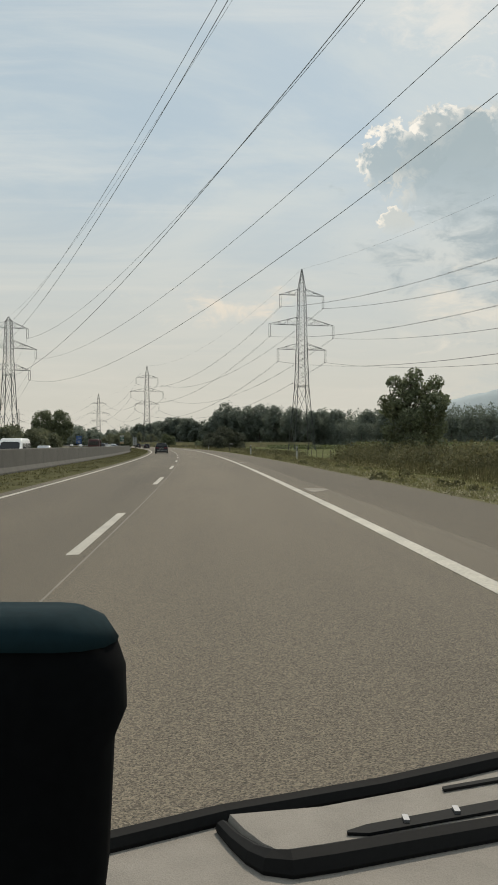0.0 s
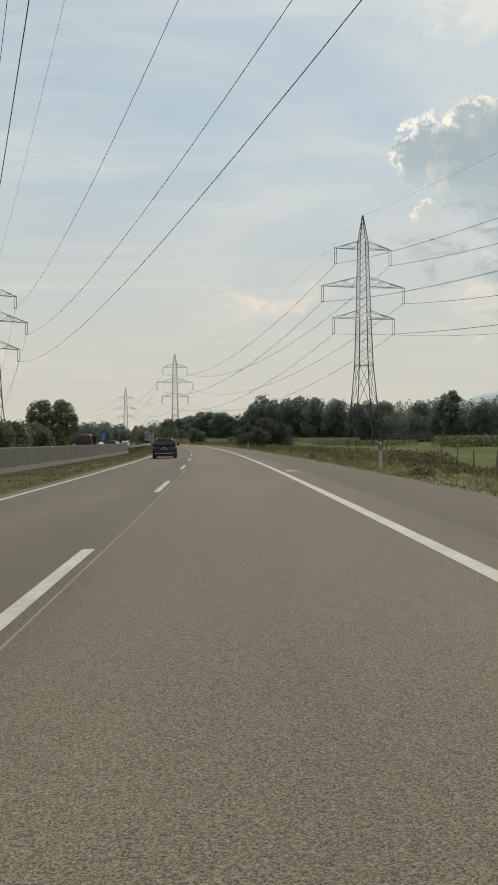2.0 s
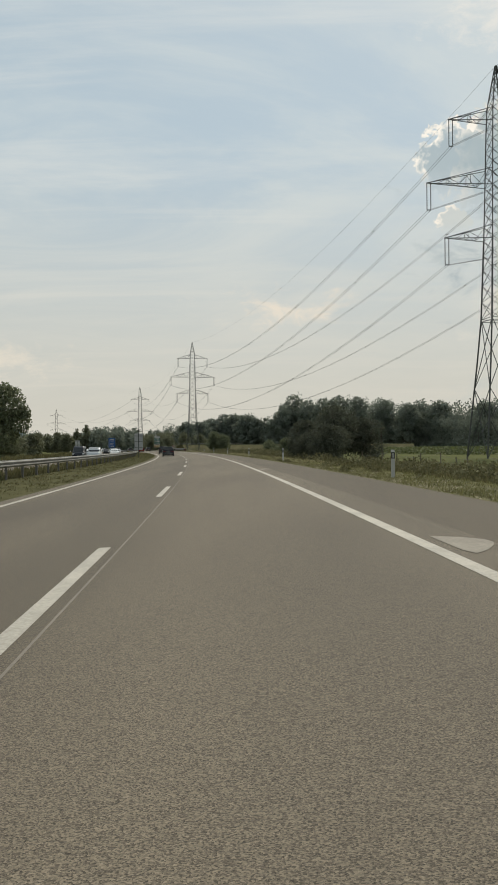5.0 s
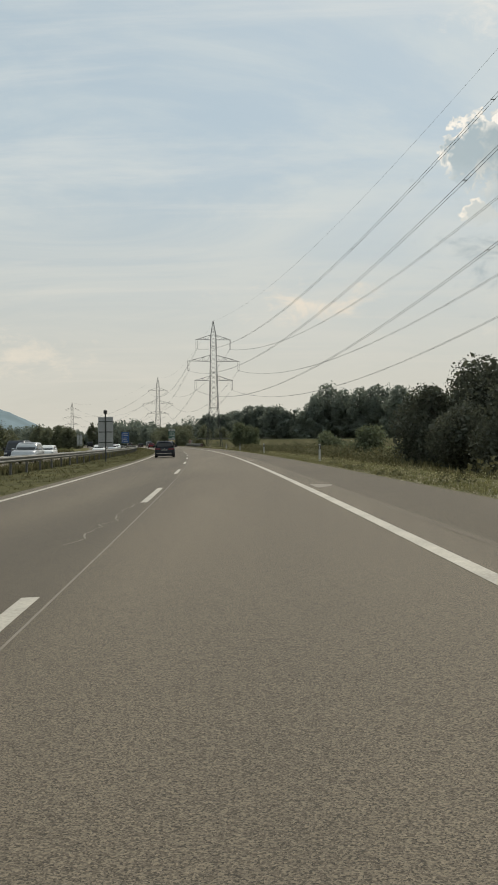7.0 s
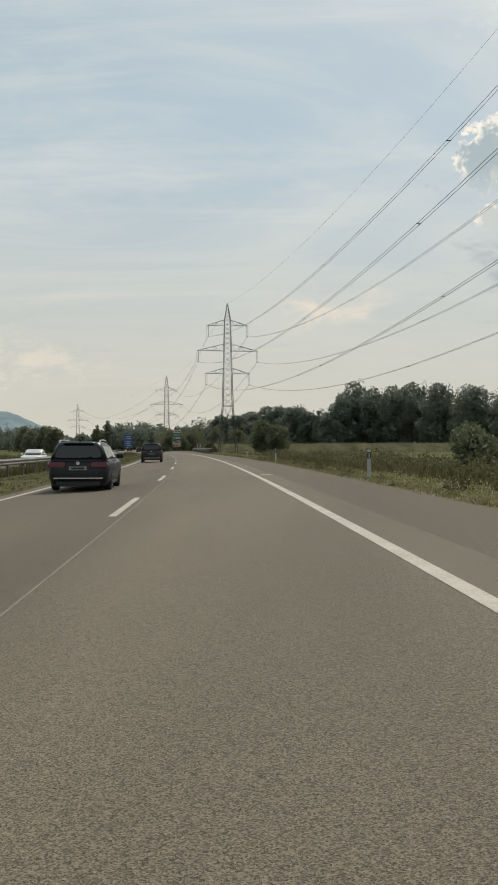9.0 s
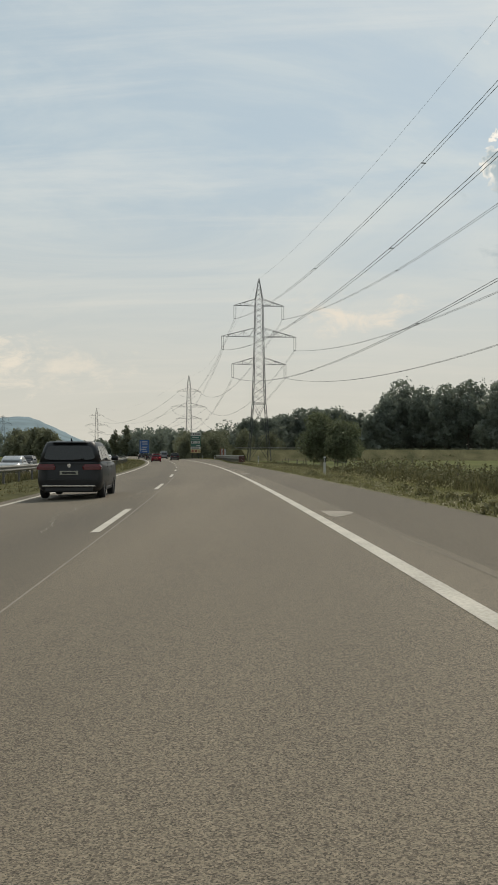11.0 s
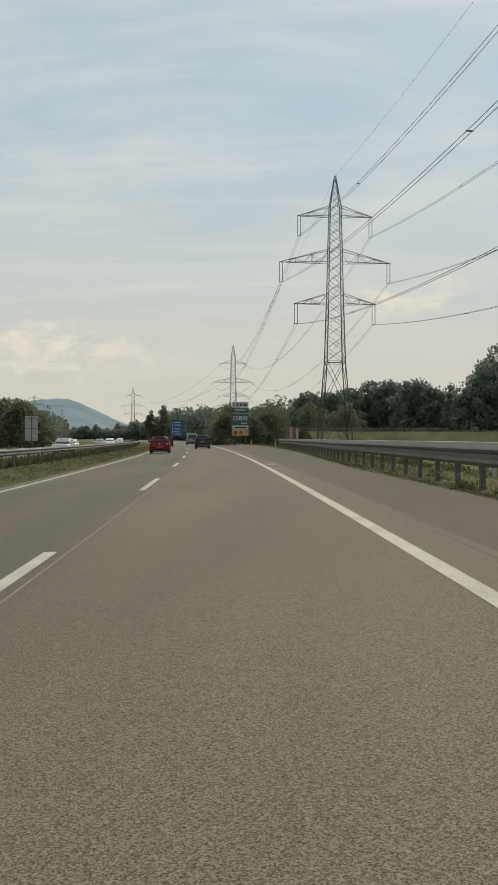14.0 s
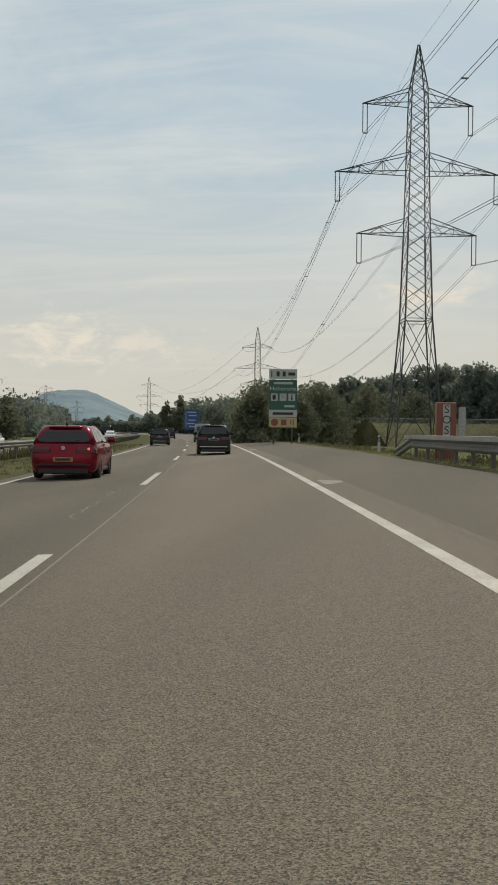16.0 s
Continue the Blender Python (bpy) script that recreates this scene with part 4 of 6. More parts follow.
maize(118, 262, 44, 256, 20, 2.5, 18000, 10)


# ---------------------------------------------------------------- far hills
def hill(name, bearing0, bearing1, dist, elev, seed, label, mat=M_FAR):
    """A ridge seen from the start of the drive; elev gives its height in degrees over the bearing (left is minus)."""
    rng = np.random.default_rng(seed)
    k, rows = 180, 7
    v = []
    for j in range(rows):
        t = j / (rows - 1)
        for i in range(k):
            b = bearing0 + (bearing1 - bearing0) * i / (k - 1)
            d = dist + 700 * (t - 0.5)
            top = math.tan(radians(max(0.0, elev(b)))) * dist
            prof = math.sin(math.pi * (0.06 + 0.88 * t)) ** 1.2
            bump = 1 + 0.012 * math.sin(b * 3.1 + j * 1.7) + 0.008 * math.sin(b * 9.0 + j * 2.3)
            v.append((d * math.sin(radians(b)) - 20, d * math.cos(radians(b)) + 230, -12 + top * prof * bump))
    f = [(j * k + i, j * k + i + 1, (j + 1) * k + i + 1, (j + 1) * k + i) for j in range(rows - 1) for i in range(k - 1)]
    return tagged(part(name, Shape().add(v, f), mat, smooth=True), label, "hill", "", "structure")


bell = lambda b, c, w, h: h * math.exp(-((b - c) / w) ** 2)
RIDGE_B = [-60, -45, -33, -26, -23, -21, -19.9, -18.9, -17.6, -16.4, -15.5, -14.2, -12.5, -9, -8]
RIDGE_E = [3.2, 3.6, 3.0, 1.6, 1.3, 1.45, 1.75, 2.2, 2.36, 2.2, 1.8, 1.2, 0.75, 0.35, 0.25]
hill("backdrop_hill", -60, -8, 2026, lambda b: float(np.mean(np.interp(np.linspace(b - 0.5, b + 0.5, 9) + 0.45, RIDGE_B, RIDGE_E))) * 1.10, 1, "wooded hill, painted blue for distance haze")
hill("backdrop_mountain", 3, 60, 4200, lambda b: bell(b, 14.5, 4.0, 2.0) + bell(b, 21, 5, 3.4) + bell(b, 32, 8, 4.2) + bell(b, 48, 9, 4), 2, "mountain flank painted pale blue for haze", M_PALE)


# grass that follows the widening asphalt up to the rail
_s = np.linspace(438, 900, 150)
_e = np.interp(_s, LAYBY_S, LAYBY_W)
_rows = []
for _d, _z in ((-0.04, 0.0), (0.10, 0.03), (0.9, 0.0), (2.6, -0.16), (6.0, -0.66)):
    _z0 = bank(_e) * 0.6 + 0.075 + _z if _d < 1 else np.full(150, 0.16 + _z)
    _rows.append(np.stack([*places(_s, _e + _d), np.where(_s < 446, np.minimum(_z0, 0.14), _z0)], 1))
_q = np.array([(c * 150 + i, (c + 1) * 150 + i, (c + 1) * 150 + i + 1, c * 150 + i + 1) for c in range(4) for i in range(149)])
tagged(new("verge_lay_by", array_mesh("verge_lay_by", np.concatenate(_rows), _q, M_GRASS)), "grass edge beside the widening asphalt lane", "grass verge", "", "structure")


def edge_grass(n, s_range, deep, height, seed):
    rng = np.random.default_rng(seed)
    k = n // 7
    s = np.repeat(rng.uniform(*s_range, k), 7) + rng.normal(size=k * 7) * 0.08
    d = np.repeat(deep * rng.random(k), 7) + 0.02 + np.abs(rng.normal(size=k * 7)) * 0.06
    e = np.interp(s, LAYBY_S, LAYBY_W)
    x, y = places(s, e + d)
    z = bank(e) * 0.6 + 0.085 - 0.05 * d
    h = height * np.repeat(rng.uniform(0.5, 1.3, k), 7) * rng.uniform(0.6, 1.2, k * 7)
    a = rng.uniform(0, 2 * math.pi, k * 7)
    side = np.stack([np.cos(a), np.sin(a), np.zeros(k * 7)], 1) * 0.016
    base = np.stack([x, y, z - 0.02], 1)
    tip = base + np.stack([rng.normal(size=k * 7) * 0.35 * h, rng.normal(size=k * 7) * 0.35 * h, h], 1)
    v = np.stack([base - side, base + side, tip], 1).reshape(-1, 3)
    tagged(part("grass", array_mesh("grass", v, np.arange(len(v)).reshape(-1, 3), M_BLADE), M_BLADE), "dry grass between the asphalt and the guardrail", "grass", "", "stuff")


edge_grass(50000, (442, 620), 2.2, 0.12, 31)
# ---------------------------------------------------------------- roadside furniture
M_SIGN_BACK = material("sign_back_aluminium", (0.34, 0.35, 0.35), 0.5, 0.5, vary=0.15, scale=1.5, fine=15)
M_WHITE = material("white_reflective_sheet", (0.38, 0.38, 0.36), 0.45, vary=0.08, scale=2, fine=20)
M_GREEN = material("green_reflective_sheet", (0.022, 0.088, 0.067), 0.45, vary=0.12, scale=2, fine=20)
M_BLUE = material("blue_reflective_sheet", (0.018, 0.075, 0.235), 0.45, vary=0.12, scale=2, fine=20)
M_YELLOW = material("yellow_sheet", (0.40, 0.32, 0.16), 0.5, vary=0.12, scale=2, fine=20)
M_ORANGE = material("orange_enamel", (0.205, 0.064, 0.040), 0.5, vary=0.18, scale=2, fine=20)
M_BLACK = material("black_paint", (0.02, 0.02, 0.02), 0.5, vary=0.2)
M_CHEVRON = material("dark_red_sheet", (0.060, 0.018, 0.016), 0.5, vary=0.2, scale=2, fine=20)

W_PROFILE = [(0.00, 0.00), (0.025, 0.02), (0.075, 0.055), (0.075, 0.10), (0.02, 0.135), (0.02, 0.175), (0.075, 0.21), (0.075, 0.255), (0.025, 0.29), (0.0, 0.31)]


def rail_run(s0, s1, off_of, z_of, top, side, step=3.0, end=0.0, tall=1.0):
    """A W-shaped beam along the road; side is the way it faces; end: metres over which it slopes down to the ground at its far end."""
    n = int((s1 - s0) / step) + 1
    ss = np.linspace(s0, s1, n)
    back = [(-0.006 + u * 0.92, v) for u, v in reversed(W_PROFILE)]
    rings = []
    for s in ss:
        low = max(0.0, (s - (s1 - end)) / end) if end else 0.0
        zz = z_of(s) + (top - 0.31 * tall) * (1 - low) + low * 0.02
        rings.append([place(s, off_of(s) + side * u, zz + v * tall) for u, v in W_PROFILE + back])
    return Shape().loft(rings, None, True)


def tube_run(s0, s1, off_of, z_of, height, r, step=3.0):
    n = int((s1 - s0) / step) + 1
    return Shape().tube([place(s, off_of(s), z_of(s) + height) for s in np.linspace(s0, s1, n)], r, 6)


POST = Shape().box((-0.05, -0.06, -0.35), (0.05, 0.06, 1.0)).mesh("post")
POST.materials.append(M_POST)


def guardrail(s0, s1, off_of, z_of, top, side, gap, label, end=0.0, second=False, block=0.10):
    root = thing("guardrail", Matrix(), label, "guardrail", "guardrails")
    part("rail", rail_run(s0, s1, off_of, z_of, top, side, end=end, tall=1.42 if second else 1.0), M_RAILFACE, root, smooth=False)
    if second:
        cap = Shape()
        n = int((s1 - end - s0) / 3) + 1
        cap.loft([[place(s, off_of(s) + o, z_of(s) + top + h) for o, h in ((-0.17, -0.10), (-0.17, 0.04), (0.17, 0.04), (0.17, -0.10))] for s in np.linspace(s0, s1 - end, n)], None, True)
        part("top_beam", cap, M_RAIL, root)
    else:
        # bright thin tube that stands for the lit top edge of the beam
        part("lit_top_edge", tube_run(s0, s1, lambda s: off_of(s) + side * 0.012, z_of, top + 0.002, 0.016), M_RAIL, root)
    s = s0 + 0.6
    while s < s1 - end:
        p = place(s, off_of(s) - side * block, z_of(s))
        part("post", POST, M_POST, root, m=pose(p.x, p.y, p.z + top - 1.0, 0, 0, math.degrees(heading(s))))
        s += gap
    return root


med_z = lambda s: -0.24
guardrail(178, 900, lambda s: -9.45, med_z, 0.88, 1, 4.0, "long galvanised steel guardrail on posts in the median")
guardrail(330, 760, lambda s: -11.9, lambda s: -0.32, 0.80, -1, 4.0, "galvanised guardrail facing the opposite carriageway")
rr_off = lambda s: float(np.interp(s, [423, 450, 470, 488, 503], [5.25, 5.6, 6.6, 7.3, 7.5]))
guardrail(423, 503, rr_off, lambda s: 0.10, 0.96, -1, 2.0, "grey steel guardrail with a wide top beam", end=2.4, second=True)
_n = 40
_ss = np.concatenate([np.linspace(440, 480, 14), np.linspace(486, 900, 26)])
_w = np.interp(_ss, LAYBY_S, LAYBY_W)
_a, _b = places(_ss, np.full(_n, EDGE_R + 0.003)), places(_ss, _w)
_v = np.concatenate([np.stack([*_a, np.full(_n, bank(EDGE_R) + 0.002)], 1), np.stack([*_b, bank(_w) * 0.6 + 0.075], 1)])
_q = np.array([(i, _n + i, _n + i + 1, i + 1) for i in range(_n - 1)])
tagged(new("exit_lane", array_mesh("exit_lane", _v, _q, M_PATCH)), "asphalt lane widening towards the rest area", "road", "", "structure")

# concrete wall between the carriageways
wall = thing("median_wall", Matrix(), "dark grey concrete barrier wall in precast sections", "barrier wall")
SEG = Shape()
SEG.loft([[(0.30, y, -0.06), (0.30, y, 0.10), (0.16, y, 0.32), (0.11, y, 1.16), (0.08, y, 1.20), (-0.08, y, 1.20), (-0.11, y, 1.16), (-0.16, y, 0.32), (-0.30, y, 0.10), (-0.30, y, -0.06)] for y in (-2.985, 2.985)], None, True)
SEG = SEG.mesh("wall_section")
SEG.materials.append(M_CONCRETE)
for i in range(38):
    s = -49 + 6 * i
    if s < 176:
        part("wall_section", SEG, M_CONCRETE, wall, m=on_road(s, -9.5, -0.25))


def delineator(s, off, z):
    """White plastic marker post with a black band and a reflector."""
    root = thing("marker_post", on_road(s, off, z), "white plastic roadside marker post with a dark band", "marker post", "marker posts")
    ring = lambda w, d, zz: [(-w, -d, zz), (w, -d, zz), (w * 0.8, d, zz), (-w * 0.8, d, zz)]
    part("post_body", Shape().loft([ring(0.06, 0.05, -0.1), ring(0.06, 0.05, 0.68)], None, True), M_WHITE, root)
    part("band", Shape().loft([ring(0.062, 0.052, 0.68), ring(0.062, 0.052, 0.90)], None, True), M_BLACK, root)
    part("cap", Shape().loft([ring(0.06, 0.05, 0.90), ring(0.055, 0.03, 0.98)], None, True), M_WHITE, root)
    part("reflector", Shape().box((-0.02, -0.060, 0.71), (0.02, -0.0525, 0.87)), M_WHITE, root)


for s, off, z in [(66, 6.9, 0.05), (94, 5.7, 0.1), (183, 5.9, 0.08), (222, 5.7, 0.1), (261, 5.8, 0.1), (300, 5.7, 0.1), (338, 5.9, 0.1), (373, 6.4, 0.08), (436, 8.2, 0.0), (508, 7.7, 0.08), (548, 8.3, 0.05), (600, 8.2, 0.1)]:
    delineator(s, off, z)


def text(body, size, mat, parent, m, name="lettering"):
    cu = bpy.data.curves.new(name, "FONT")
    cu.body, cu.size, cu.align_x, cu.align_y, cu.extrude = body, size, "CENTER", "CENTER", 0.003
    cu.materials.append(mat)
    ob = new(name, cu)
    ob.parent = parent
    ob.matrix_basis = m @ pose(0, 0, 0, 90, 0, 0)
    return ob


def panel(name, x0, x1, z0, z1, y, mat, parent, label="", thick=0.03):
    return part(name, Shape().box((x0, y - thick, z0), (x1, y, z1), None, 0.008), mat, parent, label)


def bar(x0, x1, z0, z1, y, mat, parent, name="bar"):
    return part(name, Shape().box((x0, y - 0.006, z0), (x1, y, z1)), mat, parent)


# small kilometre plate
km = thing("kilometre_sign", on_road(130, 5.8, 0.1), "small dark plate on a thin steel pole in the verge", "road sign")
part("pole", Shape().tube([(0, 0, -0.3), (0, 0, 1.28)], 0.028, 8), M_STEEL, km)
panel("plate", 0.03, 0.52, 1.03, 1.27, -0.04, M_POST, km)
for x in (0.12, 0.24, 0.36):
    bar(x, x + 0.07, 1.10, 1.20, -0.071, M_SIGN_BACK, km)

# rest area sign
rest = thing("rest_area_sign", on_road(541, 6.15, 0.1), "tall green and white rest area sign on two posts", "road sign")
for x in (-0.75, 0.75):
    part("post", Shape().tube([(x, 0.05, -0.4), (x, 0.05, 6.1)], 0.07, 8), M_STEEL, rest)
panel("top_panel", -1.15, 1.15, 5.40, 6.22, 0, M_WHITE, rest, "white panel with small dark symbols")
panel("main_panel", -1.15, 1.15, 2.92, 5.36, 0, M_GREEN, rest, "green panel with white lettering")
panel("name_panel", -1.15, 1.15, 2.30, 2.88, 0, M_WHITE, rest, "white panel with a dark line of writing")
panel("fuel_panel", -1.15, 1.15, 1.45, 2.26, 0, M_YELLOW, rest, "yellow panel with orange shapes")
bar(-0.98, -0.90, 5.56, 6.06, -0.031, M_BLACK, rest, "arrow")
bar(-0.55, -0.30, 5.62, 6.02, -0.031, M_BLACK, rest, "symbol")
bar(-0.05, 0.20, 5.62, 6.02, -0.031, M_BLACK, rest, "symbol")
bar(0.42, 0.98, 5.70, 5.95, -0.031, M_BLACK, rest)
bar(-0.78, 0.78, 4.98, 5.16, -0.031, M_WHITE, rest)
text("Hohenems", 0.50, M_WHITE, rest, Matrix.Translation((0, -0.034, 4.62)))
for x in (-0.72, 0.0, 0.72):
    bar(x - 0.28, x + 0.28, 3.62, 4.22, -0.031, M_WHITE, rest, "symbol_field")
bar(-0.86, -0.60, 3.72, 4.12, -0.038, M_BLACK, rest, "symbol")
part("symbol", Shape().bar((-0.18, -0.04, 3.74), (0.18, -0.04, 4.10), 0.05, 0.02).bar((0.18, -0.04, 3.74), (-0.18, -0.04, 4.10), 0.05, 0.02), M_BLACK, rest)
bar(0.66, 0.78, 3.70, 3.98, -0.038, M_BLACK, rest, "symbol")
bar(0.66, 0.78, 4.03, 4.13, -0.038, M_BLACK, rest, "symbol")
bar(0.10, 0.95, 3.10, 3.28, -0.031, M_WHITE, rest)
bar(-0.85, 0.85, 2.48, 2.68, -0.031, M_BLACK, rest)
part("symbol", Shape().disc((-0.68, -0.035, 1.86), (0, 1, 0), 0.30, 0.01, 18), M_ORANGE, rest)
bar(-0.15, 0.30, 1.62, 2.10, -0.031, M_ORANGE, rest, "symbol")
bar(0.62, 0.70, 1.62, 2.10, -0.031, M_ORANGE, rest, "symbol")
bar(0.82, 0.90, 1.62, 2.10, -0.031, M_ORANGE, rest, "symbol")

# blue direction sign further on
blue = thing("direction_sign", pose(-101.5, 738, -0.1, 0, 0, math.degrees(heading(745))), "large blue motorway direction sign on steel posts", "road sign")
for x in (-1.5, 1.5):
    part("post", Shape().tube([(x, 0.1, -0.6), (x, 0.1, 7.6)], 0.12, 8), M_STEEL, blue)
panel("sign_face", -2.1, 2.1, 1.9, 7.9, 0, M_BLUE, blue, thick=0.06)
for z, x0, x1 in ((7.0, -1.2, 1.4), (6.0, -0.9, 1.5), (4.6, -1.0, 1.2), (3.6, -1.3, 0.9), (2.7, -0.8, 1.3)):
    bar(x0, x1, z - 0.18, z + 0.18, -0.061, M_WHITE, blue)
bar(-1.75, -1.60, 2.5, 7.2, -0.061, M_WHITE, blue, "arrow")

# emergency telephone
sos = thing("emergency_phone", on_road(498, 8.25, 0.0, -4), "orange-red emergency telephone pillar with black lettering", "emergency phone")
part("pillar", Shape().box((-0.35, -0.20, 0.0), (0.35, 0.20, 2.28), None, 0.03), M_ORANGE, sos)
panel("front_plate", -0.13, 0.13, 0.85, 2.2, -0.205, M_WHITE, sos, "white plate", 0.012)
for i, ch in enumerate("SOS"):
    text(ch, 0.40, M_BLACK, sos, Matrix.Translation((0, -0.222, 2.02 - 0.37 * i)))
side_plate = panel("side_plate", 0.46, 0.72, 0.85, 2.12, 0.0, M_SIGN_BACK, sos, "grey side plate with lettering", 0.012)
for i, ch in enumerate("SOS"):
    text(ch, 0.40, M_WHITE, side_plate, Matrix.Translation((0.59, -0.018, 1.96 - 0.37 * i)))
part("base", Shape().box((-0.45, -0.3, -0.4), (0.75, 0.3, 0.02), None, 0.02), M_CONCRETE, sos)

# chevron plate at the start of the guardrail
chev = thing("chevron_plate", on_road(422.2, 5.15, 0.10), "dark red plate with a pale arrow at the guardrail end", "road sign")
panel("plate", -0.30, 0.30, 0.30, 0.92, 0, M_CHEVRON, chev, thick=0.03)
part("arrow", Shape().bar((0.14, -0.036, 0.82), (-0.14, -0.036, 0.61), 0.10, 0.012).bar((-0.14, -0.036, 0.61), (0.14, -0.036, 0.40), 0.10, 0.012), M_WHITE, chev)
part("post", Shape().box((-0.05, 0.003, -0.4), (0.05, 0.08, 0.85)), M_POST, chev)

# boards seen from behind in and beyond the median
def back_board(x, y, turn, w, z0, z1, label, lamp=False):
    root = thing("traffic_board", pose(x, y, -0.3, 0, 0, turn), label, "road sign")
    part("board", Shape().box((-w / 2, 0, z0), (w / 2, 0.05, z1), None, 0.012), M_SIGN_BACK, root)
    for z in (z0 + 0.35, (z0 + z1) / 2, z1 - 0.35):
        part("stiffener", Shape().box((-w / 2 + 0.06, -0.045, z - 0.03), (w / 2 - 0.06, -0.003, z + 0.03)), M_STEEL, root)
    part("pole", Shape().tube([(0, -0.09, -0.3), (0, -0.09, z1 + (0.25 if lamp else -0.1))], 0.05, 8), M_STEEL, root)
    if lamp:
        part("lamp_head", Shape().tube([(0, -0.09, z1 + 0.22), (0, -0.09, z1 + 0.28), (0, -0.09, z1 + 0.50), (0, -0.09, z1 + 0.56)], [0.06, 0.15, 0.15, 0.05], 10), M_BLACK, root)
    return root


back_board(*at_road(283, -7.9), math.degrees(heading(283)), 1.15, 1.25, 3.55, "grey back of a tall traffic board with a round lamp", True)
back_board(-85.4, 551.5, 14, 2.0, 1.0, 5.0, "grey back of a large board beyond the carriageway")
back_board(-62, 700, 14, 2.4, 1.5, 5.5, "grey back of a distant road sign")


def fence(s0, s1, off, n, seed):
    rng = np.random.default_rng(seed)
    root = thing("field_fence", Matrix(), "old wire fence on leaning wooden posts along the meadow", "fence", "field fences")
    tops = []
    for i in range(n):
        s = s0 + (s1 - s0) * (i + rng.uniform(-0.3, 0.3)) / (n - 1)
        p = place(s, off + rng.normal() * 0.3, -0.62)
        h = rng.uniform(0.95, 1.45)
        tip = p + Vector((rng.normal() * 0.07, rng.normal() * 0.07, h))
        part("post", Shape().tube([p - Vector((0, 0, 0.3)), p.lerp(tip, 0.5), tip], [0.055, 0.05, 0.042], 6), M_FENCE, root)
        tops.append((p, tip))
    for u in (0.45, 0.85):
        part("wire", Shape().tube([a.lerp(b, u) for a, b in tops], 0.006, 4), M_WIRE, root)


fence(95, 250, 16.4, 34, 1)
fence(300, 470, 15.5, 44, 2)

# white marks on the shoulder, half worn
for s in (22.2, 56.5, 93.9, 129.4, 161.8, 198, 233.7, 268.4, 305, 342, 377, 411.8, 447.9, 485.3, 521):
    sh = Shape()
    pts = [(0.95, -0.26), (0.7, 0.10), (0.28, 0.36), (-0.05, 0.37), (-0.32, 0.29), (-0.8, 0.05), (-1.1, -0.20), (-0.7, -0.27)]
    top = [place(s + a * 0.9, 2.50 + b * 0.8, bank(2.50 + b * 0.8) + 0.006) for a, b in pts]
    sh.add(top, [tuple(range(len(pts)))])
    tagged(part("shoulder_mark", sh, M_MARK), "worn pale triangular mark painted on the hard shoulder", "road marking", "", "structure")


# sealed cracks that wander along the asphalt
def crack(s, off, length, seed):
    rng = np.random.default_rng(seed)
    n = int(length / 0.35)
    o = off + np.cumsum(rng.normal(size=n) * 0.06)
    ss = s + np.arange(n) * 0.35
    w = 0.005 + 0.010 * rng.random(n)
    left, right = places(ss, o - w), places(ss, o + w)
    v = np.concatenate([np.stack([*left, bank(o - w) + 0.004], 1), np.stack([*right, bank(o + w) + 0.004], 1)])
    q = np.array([(i, n + i, n + i + 1, i + 1) for i in range(n - 1)])
    tagged(new("sealed_crack", array_mesh("sealed_crack", v, q, M_SEAM)), "thin pale sealed crack wandering along the asphalt", "road crack", "", "structure")


for i, (s, off, ln) in enumerate([(86, -2.3, 12), (131, -2.2, 9), (222, -2.1, 10), (340, -2.6, 11), (352, -2.2, 6), (405, -2.4, 7), (60, -3.9, 8), (478, -2.0, 7)]):
    crack(s, off, ln, 100 + i)


# side road on a low bank behind the meadow, with a guardrail along it
BANK_LINE = [(-46, 594), (-38, 599), (-20, 602), (0, 605), (30, 609), (70, 615)]
SIDE_TOP = 2.5
RAIL_PIECES = 9


def along(line, gap):
    """Points every gap metres along a line, with the way to its right."""
    out, left = [], 0.0
    for (x0, y0), (x1, y1) in zip(line[:-1], line[1:]):
        ln = math.hypot(x1 - x0, y1 - y0)
        d = left
        while d < ln:
            out.append((x0 + (x1 - x0) * d / ln, y0 + (y1 - y0) * d / ln, (y1 - y0) / ln, -(x1 - x0) / ln))
            d += gap
        left = d - ln
    return out


_k = along(BANK_LINE, 4.0)
rings = [[(x + rx * o, y + ry * o, z) for o, z in ((-4.2, -0.7), (-0.9, SIDE_TOP - 0.1), (-0.3, SIDE_TOP), (4.5, SIDE_TOP), (8.5, -0.7))] for x, y, rx, ry in _k]
# bank in the darker weed colour, which paints in the trees' shade
tagged(part("embankment", Shape().loft(rings, None, True), M_WEED), "low grassy bank that carries a side road", "embankment", "", "structure")
side_rail = thing("guardrail", Matrix(), "pale steel guardrail on dark posts along the side road", "guardrail", "guardrails")
part("rail", Shape().loft([[(x - rx * (0.05 + u), y - ry * (0.05 + u), SIDE_TOP + 0.52 + v * 0.75) for u, v in W_PROFILE + [(-0.006 + a * 0.92, b) for a, b in reversed(W_PROFILE)]] for x, y, rx, ry in _k[:RAIL_PIECES]], None, True), M_RAILFACE, side_rail)
# bright tube again in place of light along the top edge
part("lit_top_edge", Shape().tube([(x - rx * 0.06, y - ry * 0.06, SIDE_TOP + 0.76) for x, y, rx, ry in _k[:RAIL_PIECES]], 0.03, 6), M_RAIL, side_rail)
for x, y, rx, ry in _k[:RAIL_PIECES]:
    part("post", POST, M_POST, side_rail, m=pose(x + rx * 0.02, y + ry * 0.02, SIDE_TOP - 0.28, 0, 0, 10))
